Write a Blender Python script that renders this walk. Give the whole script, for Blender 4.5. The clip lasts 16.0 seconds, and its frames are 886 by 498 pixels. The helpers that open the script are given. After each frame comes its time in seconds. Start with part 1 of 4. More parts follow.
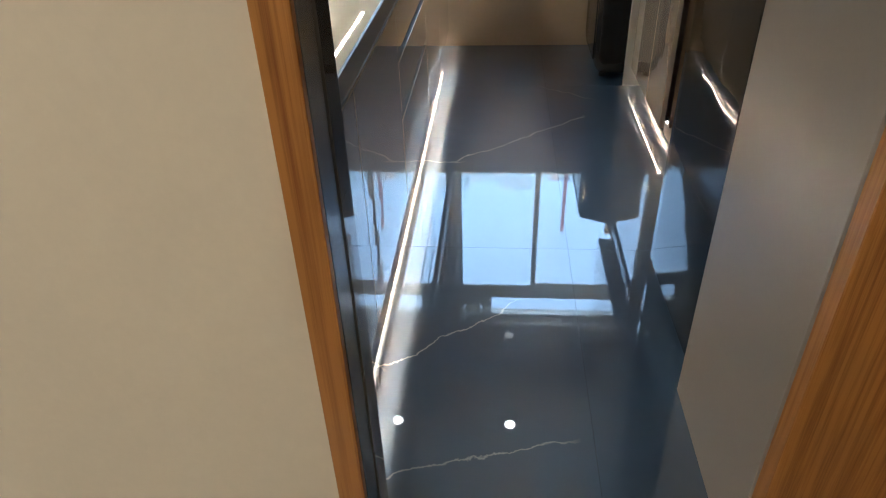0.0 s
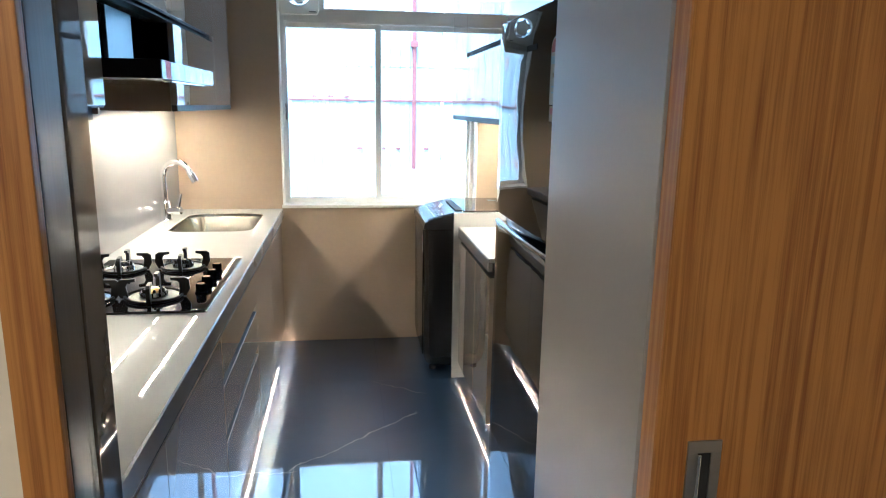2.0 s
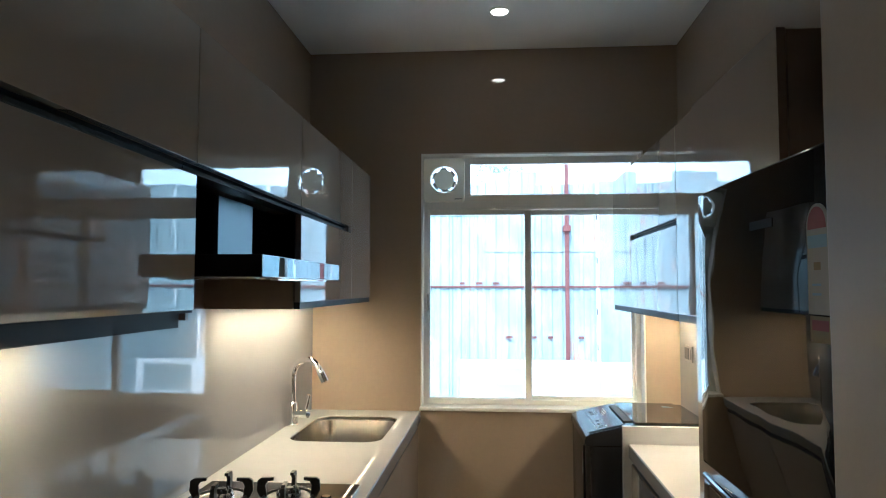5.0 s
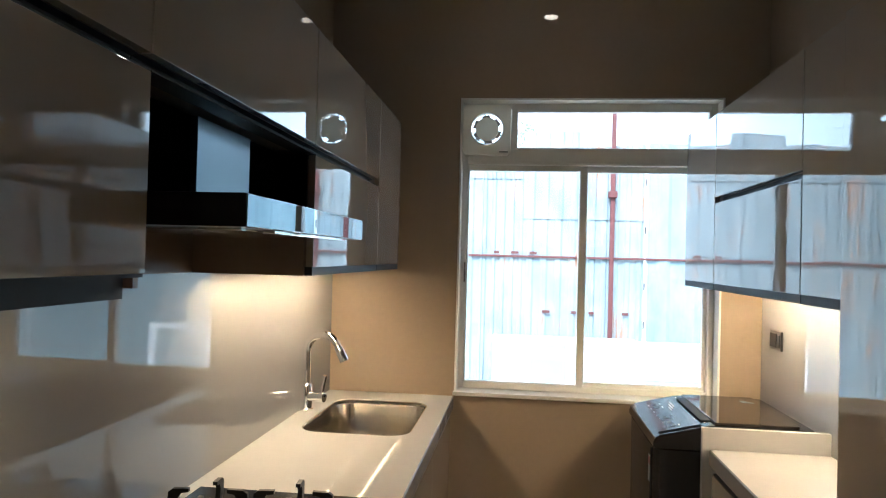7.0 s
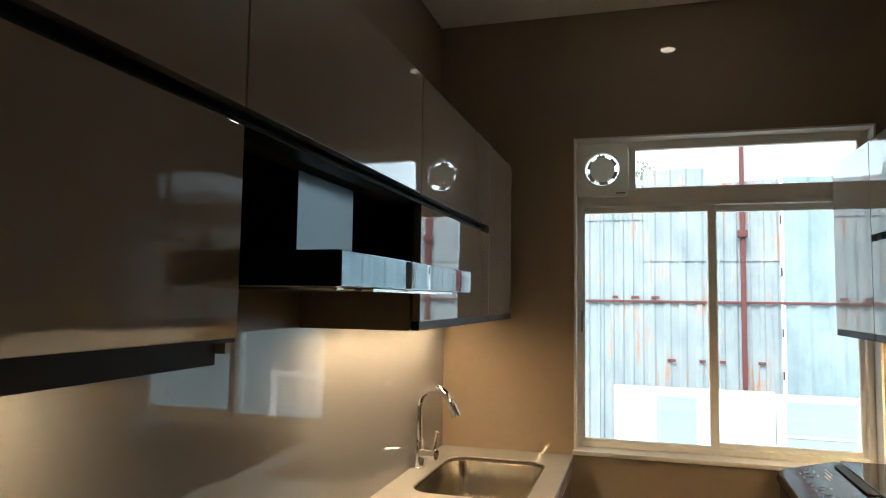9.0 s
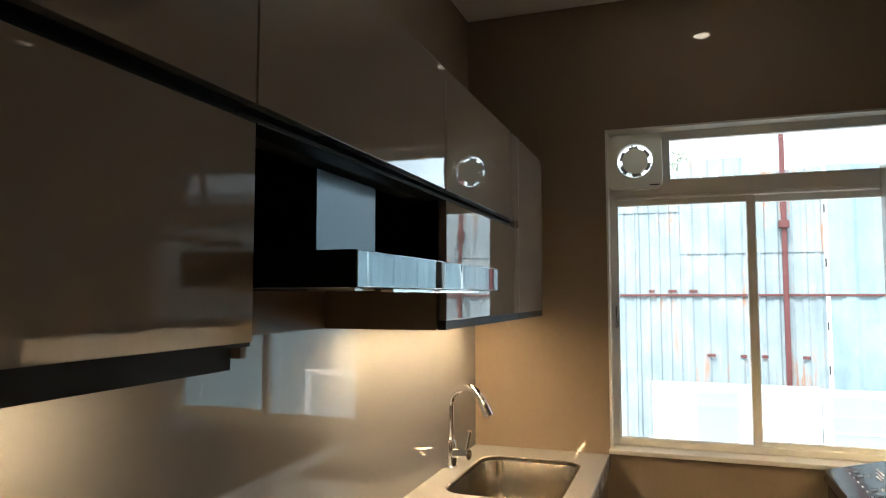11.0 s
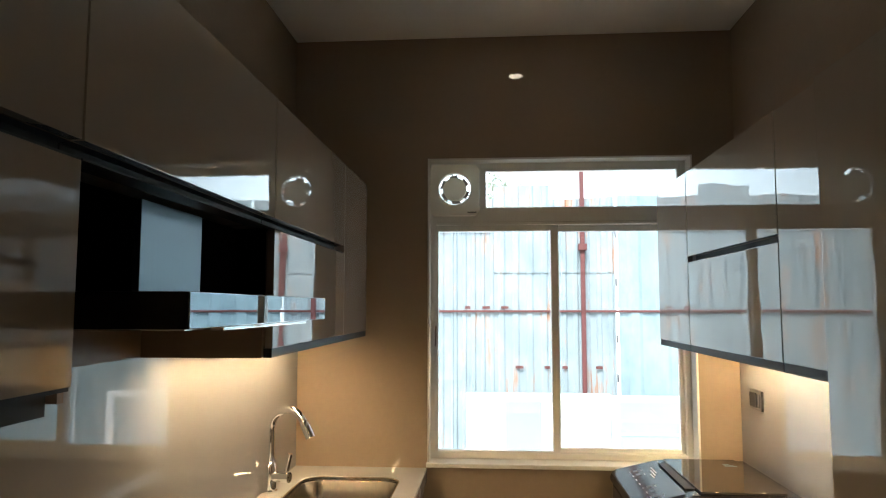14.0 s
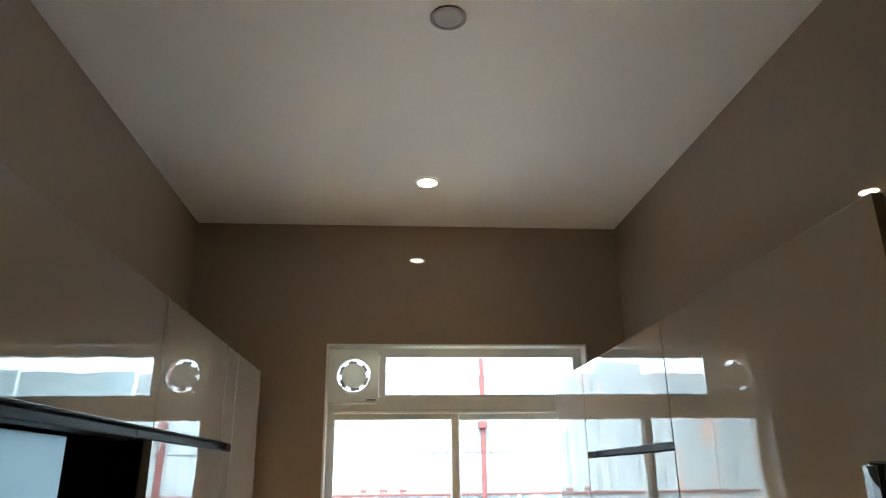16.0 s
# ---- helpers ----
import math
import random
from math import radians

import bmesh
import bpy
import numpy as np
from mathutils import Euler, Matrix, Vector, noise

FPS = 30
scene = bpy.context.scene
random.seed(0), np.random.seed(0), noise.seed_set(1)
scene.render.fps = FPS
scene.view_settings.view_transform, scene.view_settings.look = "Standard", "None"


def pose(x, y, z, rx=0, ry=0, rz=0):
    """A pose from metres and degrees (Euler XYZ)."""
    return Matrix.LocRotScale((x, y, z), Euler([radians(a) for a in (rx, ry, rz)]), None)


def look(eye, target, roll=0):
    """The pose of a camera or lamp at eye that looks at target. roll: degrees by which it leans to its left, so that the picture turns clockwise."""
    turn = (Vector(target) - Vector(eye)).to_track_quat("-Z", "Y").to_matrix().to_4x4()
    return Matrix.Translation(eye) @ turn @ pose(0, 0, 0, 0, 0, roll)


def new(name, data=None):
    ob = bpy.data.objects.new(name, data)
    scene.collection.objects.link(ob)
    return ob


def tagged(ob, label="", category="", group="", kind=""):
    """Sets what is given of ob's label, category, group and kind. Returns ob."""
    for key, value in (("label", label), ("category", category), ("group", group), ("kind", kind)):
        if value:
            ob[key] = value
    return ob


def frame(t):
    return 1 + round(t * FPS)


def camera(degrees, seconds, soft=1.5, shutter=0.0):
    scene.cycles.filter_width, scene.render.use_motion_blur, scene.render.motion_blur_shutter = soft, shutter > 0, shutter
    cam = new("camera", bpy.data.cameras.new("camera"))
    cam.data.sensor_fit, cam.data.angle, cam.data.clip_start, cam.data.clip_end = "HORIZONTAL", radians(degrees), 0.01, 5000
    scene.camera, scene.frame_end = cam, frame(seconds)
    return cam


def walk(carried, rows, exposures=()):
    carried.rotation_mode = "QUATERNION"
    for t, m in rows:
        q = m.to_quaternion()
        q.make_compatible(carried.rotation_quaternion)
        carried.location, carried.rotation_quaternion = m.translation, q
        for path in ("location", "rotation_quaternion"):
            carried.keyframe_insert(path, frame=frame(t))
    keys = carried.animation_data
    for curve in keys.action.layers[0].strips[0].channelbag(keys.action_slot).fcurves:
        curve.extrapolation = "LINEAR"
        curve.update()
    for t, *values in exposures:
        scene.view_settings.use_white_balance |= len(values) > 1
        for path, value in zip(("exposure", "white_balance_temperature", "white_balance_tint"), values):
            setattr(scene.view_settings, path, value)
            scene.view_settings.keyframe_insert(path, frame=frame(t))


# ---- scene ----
# The camera and its walk
cam = camera(66.7, 16.0, soft=1.1)
PATH = [
    (0, (0.703, 0.618, 1.33), (0.542, 2.27, 0.214), -2.1),
    (0.5, (0.742, 0.614, 1.368), (0.797, 2.249, 0.218), -0.4),
    (1, (0.763, 0.616, 1.412), (0.935, 2.379, 0.484), 0.6),
    (1.5, (0.772, 0.616, 1.465), (1.024, 2.478, 0.781), 1.4),
    (2, (0.776, 0.613, 1.525), (1.06, 2.549, 1.111), 0.9),
    (2.5, (0.766, 0.615, 1.534), (1.001, 2.587, 1.296), 0.0),
    (3, (0.767, 0.634, 1.55), (0.908, 2.624, 1.401), 0.5),
    (3.2, (0.760, 0.668, 1.551), (0.866, 2.664, 1.493), 0.3),
    (3.5, (0.777, 0.732, 1.552), (0.828, 2.731, 1.605), 0.1),
    (4, (0.812, 0.896, 1.573), (0.717, 2.882, 1.788), 0.9),
    (4.5, (0.82, 1.01, 1.57), (0.678, 2.997, 1.741), 0.0),
    (7, (0.692, 1.66, 1.551), (0.462, 3.646, 1.575), 1.5),
    (7.5, (0.674, 1.692, 1.564), (0.432, 3.676, 1.642), -0.5),
    (8, (0.659, 1.738, 1.563), (0.313, 3.707, 1.639), 1.1),
    (8.5, (0.657, 1.759, 1.561), (0.172, 3.697, 1.643), 1.0),
    (9, (0.679, 1.778, 1.574), (0.117, 3.692, 1.722), 0.8),
    (11.5, (0.69, 1.827, 1.579), (0.03, 3.71, 1.715), -0.1),
    (12, (0.707, 1.815, 1.58), (0.07, 3.702, 1.766), -0.4),
    (12.5, (0.722, 1.811, 1.588), (0.242, 3.747, 1.733), 0.9),
    (13, (0.707, 1.774, 1.588), (0.472, 3.758, 1.679), 0.9),
    (13.5, (0.683, 1.757, 1.586), (0.509, 3.747, 1.687), 1.1),
    (14, (0.688, 1.75, 1.622), (0.544, 3.737, 1.792), 0.0),
    (14.5, (0.662, 1.739, 1.682), (0.695, 3.709, 2.024), -1.0),
    (15, (0.672, 1.742, 1.715), (0.837, 3.646, 2.307), -2.6),
    (15.5, (0.672, 1.735, 1.736), (0.810, 3.583, 2.487), -1.4),
    (16, (0.685, 1.758, 1.738), (0.835, 3.648, 2.375), -0.7),
]
EXPOSURES = [(0.0, 2.95, 4850, 8), (0.5, 3.2, 4720, 8), (1.5, 3.25, 4620, 8), (3.0, 2.8, 4350, 7), (4.5, 2.4, 4780, 6), (7.0, 2.15, 5450, 12), (8.5, 1.9, 6150, 13), (9.0, 1.6, 6350, 13), (11.5, 1.85, 6250, 13), (13.5, 1.7, 6250, 14), (14.0, 1.85, 6300, 13), (14.5, 2.15, 6500, 13), (15.0, 2.65, 6900, 12), (15.5, 2.95, 6650, 11), (16.0, 2.95, 6050, 11)]
walk(cam, [(t, look(eye, target, roll)) for t, eye, target, roll in PATH], EXPOSURES)

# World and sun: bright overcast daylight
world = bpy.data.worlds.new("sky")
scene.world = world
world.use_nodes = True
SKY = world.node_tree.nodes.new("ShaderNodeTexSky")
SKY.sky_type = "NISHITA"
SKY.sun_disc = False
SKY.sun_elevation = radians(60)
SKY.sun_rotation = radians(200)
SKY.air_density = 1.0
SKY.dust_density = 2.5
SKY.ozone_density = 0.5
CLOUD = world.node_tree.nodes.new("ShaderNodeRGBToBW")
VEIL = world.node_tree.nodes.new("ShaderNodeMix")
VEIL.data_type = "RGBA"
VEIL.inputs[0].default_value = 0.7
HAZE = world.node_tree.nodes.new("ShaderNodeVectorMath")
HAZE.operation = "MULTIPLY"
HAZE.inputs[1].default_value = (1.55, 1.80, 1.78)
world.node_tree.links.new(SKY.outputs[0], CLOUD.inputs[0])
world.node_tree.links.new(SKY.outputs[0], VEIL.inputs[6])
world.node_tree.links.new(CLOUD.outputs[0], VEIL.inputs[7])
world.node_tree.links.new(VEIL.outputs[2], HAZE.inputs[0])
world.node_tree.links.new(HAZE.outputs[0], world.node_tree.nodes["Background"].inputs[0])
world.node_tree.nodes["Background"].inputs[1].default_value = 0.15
sun = new("sun", bpy.data.lights.new("sun", "SUN"))
sun.data.energy = 3.5
sun.data.angle = radians(20)
sun.data.color = (0.97, 1.0, 0.95)
sun.matrix_world = look((0, 0, 10), (1.3, 4.0, 2.6))

LED_POWER = 74.0
LED_POWER_NEAR = 58.0
TOE_POWER = 130.0
TOE_POWER_SMALL = 140.0
LAMP_POWER = 5.0
HALL_POWER = 19.0
WARM = (1.0, 0.70, 0.35)


# ---------------------------------------------------------------- materials
def nodes_of(name):
    m = bpy.data.materials.new(name)
    m.use_nodes = True
    nt = m.node_tree
    return m, nt, nt.nodes["Principled BSDF"]


def add(nt, kind, **values):
    n = nt.nodes.new(kind)
    for k, v in values.items():
        n.inputs[k].default_value = v
    return n


def coords(nt, scale=(1, 1, 1), turn=(0, 0, 0)):
    geo = nt.nodes.new("ShaderNodeTexCoord")
    mp = nt.nodes.new("ShaderNodeMapping")
    mp.inputs["Scale"].default_value = scale
    mp.inputs["Rotation"].default_value = turn
    nt.links.new(geo.outputs["Object"], mp.inputs["Vector"])
    return mp.outputs["Vector"]


def surface(name, colour, rough=0.4, metal=0.0, vary=0.08, grain=60.0, broad=3.0, bump=0.0, wave=0.0, coat=0.0, ior=1.5, spec=0.5,
            stretch=(1, 1, 1), rough_vary=0.02):
    """A plain surface with two scales of variation, fine relief, and an optional slow waviness of the gloss."""
    m, nt, b = nodes_of(name)
    v = coords(nt, stretch)
    fine = add(nt, "ShaderNodeTexNoise", Scale=grain, Detail=5.0, Roughness=0.6)
    slow = add(nt, "ShaderNodeTexNoise", Scale=broad, Detail=3.0)
    for n in (fine, slow):
        nt.links.new(v, n.inputs["Vector"])
    mix = nt.nodes.new("ShaderNodeMath")
    mix.operation = "MULTIPLY_ADD"
    mix.inputs[1].default_value = 0.5
    nt.links.new(fine.outputs[0], mix.inputs[0])
    half = nt.nodes.new("ShaderNodeMath")
    half.operation = "MULTIPLY"
    half.inputs[1].default_value = 0.5
    nt.links.new(slow.outputs[0], half.inputs[0])
    nt.links.new(half.outputs[0], mix.inputs[2])
    ramp = nt.nodes.new("ShaderNodeMapRange")
    ramp.inputs["From Min"].default_value = 0.2
    ramp.inputs["From Max"].default_value = 0.8
    ramp.inputs["To Min"].default_value = 1 - vary
    ramp.inputs["To Max"].default_value = 1 + vary
    nt.links.new(mix.outputs[0], ramp.inputs[0])
    col = nt.nodes.new("ShaderNodeVectorMath")
    col.operation = "SCALE"
    col.inputs[0].default_value = colour
    nt.links.new(ramp.outputs[0], col.inputs["Scale"])
    nt.links.new(col.outputs[0], b.inputs["Base Color"])
    rr = nt.nodes.new("ShaderNodeMapRange")
    rr.interpolation_type = "SMOOTHSTEP"
    rr.inputs["From Min"].default_value = 0.1
    rr.inputs["From Max"].default_value = 0.9
    rr.inputs["To Min"].default_value = max(0.0, rough - rough_vary * rough * 4)
    rr.inputs["To Max"].default_value = rough + rough_vary * rough * 4
    nt.links.new(slow.outputs[0], rr.inputs[0])
    nt.links.new(rr.outputs[0], b.inputs["Roughness"])
    b.inputs["Metallic"].default_value = metal
    b.inputs["IOR"].default_value = ior
    b.inputs["Specular IOR Level"].default_value = spec
    b.inputs["Coat Weight"].default_value = coat
    b.inputs["Coat Roughness"].default_value = 0.02
    normal = None
    if bump:
        bp = nt.nodes.new("ShaderNodeBump")
        bp.inputs["Strength"].default_value = bump
        bp.inputs["Distance"].default_value = 0.002
        nt.links.new(fine.outputs[0], bp.inputs["Height"])
        normal = bp
    if wave:
        wn = add(nt, "ShaderNodeTexNoise", Scale=5.0, Detail=2.0)
        nt.links.new(v, wn.inputs["Vector"])
        wb = nt.nodes.new("ShaderNodeBump")
        wb.inputs["Strength"].default_value = 1.0
        wb.inputs["Distance"].default_value = wave
        nt.links.new(wn.outputs[0], wb.inputs["Height"])
        if normal:
            nt.links.new(normal.outputs[0], wb.inputs["Normal"])
        normal = wb
    if normal:
        nt.links.new(normal.outputs[0], b.inputs["Normal"])
        if coat:
            nt.links.new(normal.outputs[0], b.inputs["Coat Normal"])
    return m


def glow(name, colour, strength):
    m, nt, b = nodes_of(name)
    b.inputs["Base Color"].default_value = (0.8, 0.8, 0.8, 1)
    b.inputs["Emission Color"].default_value = (*colour, 1)
    b.inputs["Emission Strength"].default_value = strength
    return m


def wood(name, dark, light, turn=(0, 0, 0), rough=0.38):
    """Straight-grained veneer; the grain runs along z."""
    m, nt, b = nodes_of(name)
    v = coords(nt, (1, 1, 0.035), turn)
    big = add(nt, "ShaderNodeTexNoise", Scale=42.0, Detail=7.0, Roughness=0.6, Distortion=1.1)
    fib = add(nt, "ShaderNodeTexNoise", Scale=120.0, Detail=6.0, Roughness=0.75)
    nt.links.new(v, big.inputs["Vector"])
    v2 = coords(nt, (1, 1, 0.012), turn)
    nt.links.new(v2, fib.inputs["Vector"])
    mul = nt.nodes.new("ShaderNodeMath")
    mul.operation = "MULTIPLY_ADD"
    mul.inputs[1].default_value = 0.85
    nt.links.new(fib.outputs[0], mul.inputs[0])
    h = nt.nodes.new("ShaderNodeMath")
    h.operation = "MULTIPLY"
    h.inputs[1].default_value = 0.38
    nt.links.new(big.outputs[0], h.inputs[0])
    nt.links.new(h.outputs[0], mul.inputs[2])
    lines = nt.nodes.new("ShaderNodeTexWave")
    lines.bands_direction = "X"
    lines.inputs["Scale"].default_value = 11.0
    lines.inputs["Distortion"].default_value = 14.0
    lines.inputs["Detail"].default_value = 4.0
    lines.inputs["Detail Scale"].default_value = 2.2
    nt.links.new(coords(nt, (1, 1, 0.06), turn), lines.inputs["Vector"])
    blend = nt.nodes.new("ShaderNodeMath")
    blend.operation = "MULTIPLY_ADD"
    blend.inputs[1].default_value = -0.09
    nt.links.new(lines.outputs["Fac"], blend.inputs[0])
    nt.links.new(mul.outputs[0], blend.inputs[2])
    mul = blend
    ramp = nt.nodes.new("ShaderNodeValToRGB")
    ramp.color_ramp.elements[0].position = 0.40
    ramp.color_ramp.elements[0].color = (*dark, 1)
    ramp.color_ramp.elements[1].position = 0.64
    ramp.color_ramp.elements[1].color = (*light, 1)
    nt.links.new(mul.outputs[0], ramp.inputs[0])
    nt.links.new(ramp.outputs[0], b.inputs["Base Color"])
    b.inputs["Roughness"].default_value = rough
    bp = nt.nodes.new("ShaderNodeBump")
    bp.inputs["Strength"].default_value = 0.25
    bp.inputs["Distance"].default_value = 0.001
    nt.links.new(fib.outputs[0], bp.inputs["Height"])
    nt.links.new(bp.outputs[0], b.inputs["Normal"])
    return m


VEINS = (((0.20, 2.10), (0.40, 1.965), 0.5), ((0.36, 1.965), (0.78, 2.30), 0.8), ((0.40, 1.61), (0.92, 1.755), 0.45), ((0.20, 3.29), (0.56, 3.27), 0.6),
         ((0.50, 3.26), (1.12, 3.80), 0.75), ((0.9, 4.2), (1.2, 4.0), 0.35), ((0.75, 0.9), (1.6, 0.2), 0.6), ((-0.6, -0.4), (0.5, 0.6), 0.6), ((-1.4, -1.8), (1.9, -1.2), 0.6))


def marble(name):
    """Polished dark blue-grey marble with clouds and thin pale veins; its blue is deepened for the sky's sheen."""
    m, nt, b = nodes_of(name)
    geo = nt.nodes.new("ShaderNodeNewGeometry")
    v = geo.outputs["Position"]
    cloud = add(nt, "ShaderNodeTexNoise", Scale=1.6, Detail=6.0, Roughness=0.55, Distortion=0.8)
    nt.links.new(v, cloud.inputs["Vector"])
    # both base tones are pushed bluer to carry the sky's hazy reflection
    ramp = nt.nodes.new("ShaderNodeValToRGB")
    ramp.color_ramp.elements[0].position = 0.12
    ramp.color_ramp.elements[0].color = (0.004, 0.016, 0.042, 1)
    ramp.color_ramp.elements[1].position = 0.88
    ramp.color_ramp.elements[1].color = (0.024, 0.062, 0.13, 1)
    nt.links.new(cloud.outputs[0], ramp.inputs[0])
    wander = add(nt, "ShaderNodeTexNoise", Scale=5.0, Detail=5.0, Roughness=0.62)
    nt.links.new(v, wander.inputs["Vector"])
    broken = add(nt, "ShaderNodeTexNoise", Scale=9.0, Detail=3.0)
    nt.links.new(v, broken.inputs["Vector"])

    def maths(kind, *values):
        n = nt.nodes.new("ShaderNodeMath")
        n.operation = kind
        for k, value in enumerate(values):
            if isinstance(value, (int, float)):
                n.inputs[k].default_value = value
            else:
                nt.links.new(value, n.inputs[k])
        return n.outputs[0]

    def along(direction, origin):
        n = nt.nodes.new("ShaderNodeVectorMath")
        n.operation = "DOT_PRODUCT"
        n.inputs[1].default_value = (*direction, 0)
        nt.links.new(v, n.inputs[0])
        return maths("SUBTRACT", n.outputs["Value"], direction[0] * origin[0] + direction[1] * origin[1])

    total = None
    for start, end, strength in VEINS:
        d = (Vector(end) - Vector(start))
        length = d.length
        d.normalize()
        off = maths("MULTIPLY_ADD", wander.outputs[0], 0.11, -0.055)
        across = maths("ABSOLUTE", maths("ADD", along((-d.y, d.x), start), off))
        line = maths("SUBTRACT", 1.0, maths("DIVIDE", across, maths("MULTIPLY", broken.outputs[0], 0.0085)))
        s_ = along((d.x, d.y), start)
        ends = maths("MINIMUM", maths("MULTIPLY", s_, 14.0), maths("MULTIPLY", maths("SUBTRACT", length, s_), 14.0))
        piece = maths("MULTIPLY", maths("MAXIMUM", maths("MINIMUM", line, maths("MINIMUM", ends, 1.0)), 0.0), strength)
        total = piece if total is None else maths("MAXIMUM", total, piece)
    mul = total.node
    mix = nt.nodes.new("ShaderNodeMix")
    mix.data_type = "RGBA"
    nt.links.new(mul.outputs[0], mix.inputs[0])
    nt.links.new(ramp.outputs[0], mix.inputs[6])
    mix.inputs[7].default_value = (0.62, 0.60, 0.57, 1)
    nt.links.new(mix.outputs[2], b.inputs["Base Color"])
    b.inputs["Roughness"].default_value = 0.47
    b.inputs["IOR"].default_value = 1.75
    b.inputs["Coat Weight"].default_value = 1.0
    b.inputs["Coat Roughness"].default_value = 0.015
    b.inputs["Coat IOR"].default_value = 2.4
    return m


def weathered_sheet(name, pale, rust_amount):
    """Weathered, once-painted corrugated steel with rust runs."""
    m, nt, b = nodes_of(name)
    v = coords(nt, (1, 1, 0.05))
    streak = add(nt, "ShaderNodeTexNoise", Scale=26.0, Detail=6.0, Roughness=0.65)
    nt.links.new(v, streak.inputs["Vector"])
    v2 = coords(nt, (1, 1, 0.5))
    spot = add(nt, "ShaderNodeTexNoise", Scale=3.5, Detail=6.0, Roughness=0.7)
    nt.links.new(v2, spot.inputs["Vector"])
    base = nt.nodes.new("ShaderNodeValToRGB")
    base.color_ramp.elements[0].position = 0.3
    base.color_ramp.elements[0].color = (pale[0] * 0.6, pale[1] * 0.65, pale[2] * 0.68, 1)
    base.color_ramp.elements[1].position = 0.6
    base.color_ramp.elements[1].color = (*pale, 1)
    nt.links.new(spot.outputs[0], base.inputs[0])
    mul = nt.nodes.new("ShaderNodeMath")
    mul.operation = "MULTIPLY"
    nt.links.new(streak.outputs[0], mul.inputs[0])
    nt.links.new(spot.outputs[0], mul.inputs[1])
    gate = nt.nodes.new("ShaderNodeMapRange")
    gate.inputs["From Min"].default_value = 0.36 - 0.08 * rust_amount
    gate.inputs["From Max"].default_value = 0.46 - 0.08 * rust_amount
    gate.inputs["To Max"].default_value = min(1.0, rust_amount)
    nt.links.new(mul.outputs[0], gate.inputs[0])
    mix = nt.nodes.new("ShaderNodeMix")
    mix.data_type = "RGBA"
    nt.links.new(gate.outputs[0], mix.inputs[0])
    nt.links.new(base.outputs[0], mix.inputs[6])
    mix.inputs[7].default_value = (0.27, 0.13, 0.07, 1)
    nt.links.new(mix.outputs[2], b.inputs["Base Color"])
    b.inputs["Roughness"].default_value = 0.6
    return m


def clear_glass(name, tint=(1, 1, 1)):
    m, nt, b = nodes_of(name)
    b.inputs["Base Color"].default_value = (*tint, 1)
    b.inputs["Roughness"].default_value = 0.0
    b.inputs["IOR"].default_value = 1.45
    b.inputs["Transmission Weight"].default_value = 1.0
    return m


def thin_plastic(name, colour):
    """Thin white plastic that lets some daylight through."""
    m = surface(name, colour, 0.35, vary=0.03)
    nt = m.node_tree
    veil = nt.nodes.new("ShaderNodeBsdfTranslucent")
    veil.inputs[0].default_value = (0.9, 0.85, 0.75, 1)
    mix = nt.nodes.new("ShaderNodeMixShader")
    mix.inputs[0].default_value = 0.35
    nt.links.new(nt.nodes["Principled BSDF"].outputs[0], mix.inputs[1])
    nt.links.new(veil.outputs[0], mix.inputs[2])
    nt.links.new(mix.outputs[0], nt.nodes["Material Output"].inputs[0])
    return m


FAN_PLASTIC = thin_plastic("thin ivory plastic", (0.85, 0.81, 0.73))
FAN_BLADE = surface("grey fan blade plastic", (0.42, 0.39, 0.35), 0.3, vary=0.05)
TAUPE = surface("gloss taupe cabinet front", (0.365, 0.312, 0.255), 0.01, vary=0.03, grain=300, wave=0.0006, coat=0.85, ior=1.55)
WALL_TILE = surface("glossy taupe wall tile", (0.335, 0.262, 0.195), 0.02, vary=0.06, grain=40, wave=0.0002, ior=1.5)
SPLASH = surface("back-painted glass splashback", (0.25, 0.252, 0.268), 0.0, vary=0.02, grain=200, wave=0.0001, ior=1.66)
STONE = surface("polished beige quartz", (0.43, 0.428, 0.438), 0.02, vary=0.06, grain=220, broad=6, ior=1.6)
# worktop front edges: about half the slab's base colour
STONE_EDGE = surface("honed quartz edge, darker than the slab", (0.21, 0.20, 0.19), 0.25, vary=0.06, grain=220)
GOLA = surface("anodised dark grip profile", (0.014, 0.018, 0.023), 0.5, spec=0.25, metal=0.0, vary=0.1, stretch=(20, 1, 20))
CARCASS = surface("brown laminate carcass", (0.15, 0.098, 0.066), 0.35, vary=0.12, grain=30, stretch=(1, 1, 0.1))
PANEL_GREY = surface("satin taupe panel", (0.29, 0.265, 0.24), 0.30, vary=0.05, grain=120, bump=0.05)
JAMB_DARK = surface("brushed dark bronze laminate", (0.105, 0.10, 0.10), 0.17, spec=0.9, vary=0.2, grain=40, stretch=(6, 6, 0.08), bump=0.05)
PAINT_CREAM = surface("cream wall paint", (0.70, 0.63, 0.51), 0.75, vary=0.04, grain=90, bump=0.12)
PAINT_CEIL = surface("white ceiling paint", (0.89, 0.87, 0.83), 0.6, vary=0.03, grain=70, bump=0.08)
OAK = wood("oak veneer", (0.20, 0.066, 0.008), (0.40, 0.178, 0.030))
OAK_EDGE = wood("oak edge band", (0.28, 0.11, 0.02), (0.43, 0.20, 0.05))
MARBLE = marble("polished dark marble")
GROUT = surface("dark grout", (0.03, 0.034, 0.04), 0.8, vary=0.1)
ALU = surface("white powder-coated aluminium", (0.82, 0.80, 0.76), 0.35, vary=0.05, grain=80, stretch=(1, 1, 0.2))
WHITE_PLASTIC = surface("white plastic", (0.88, 0.86, 0.82), 0.35, vary=0.03)
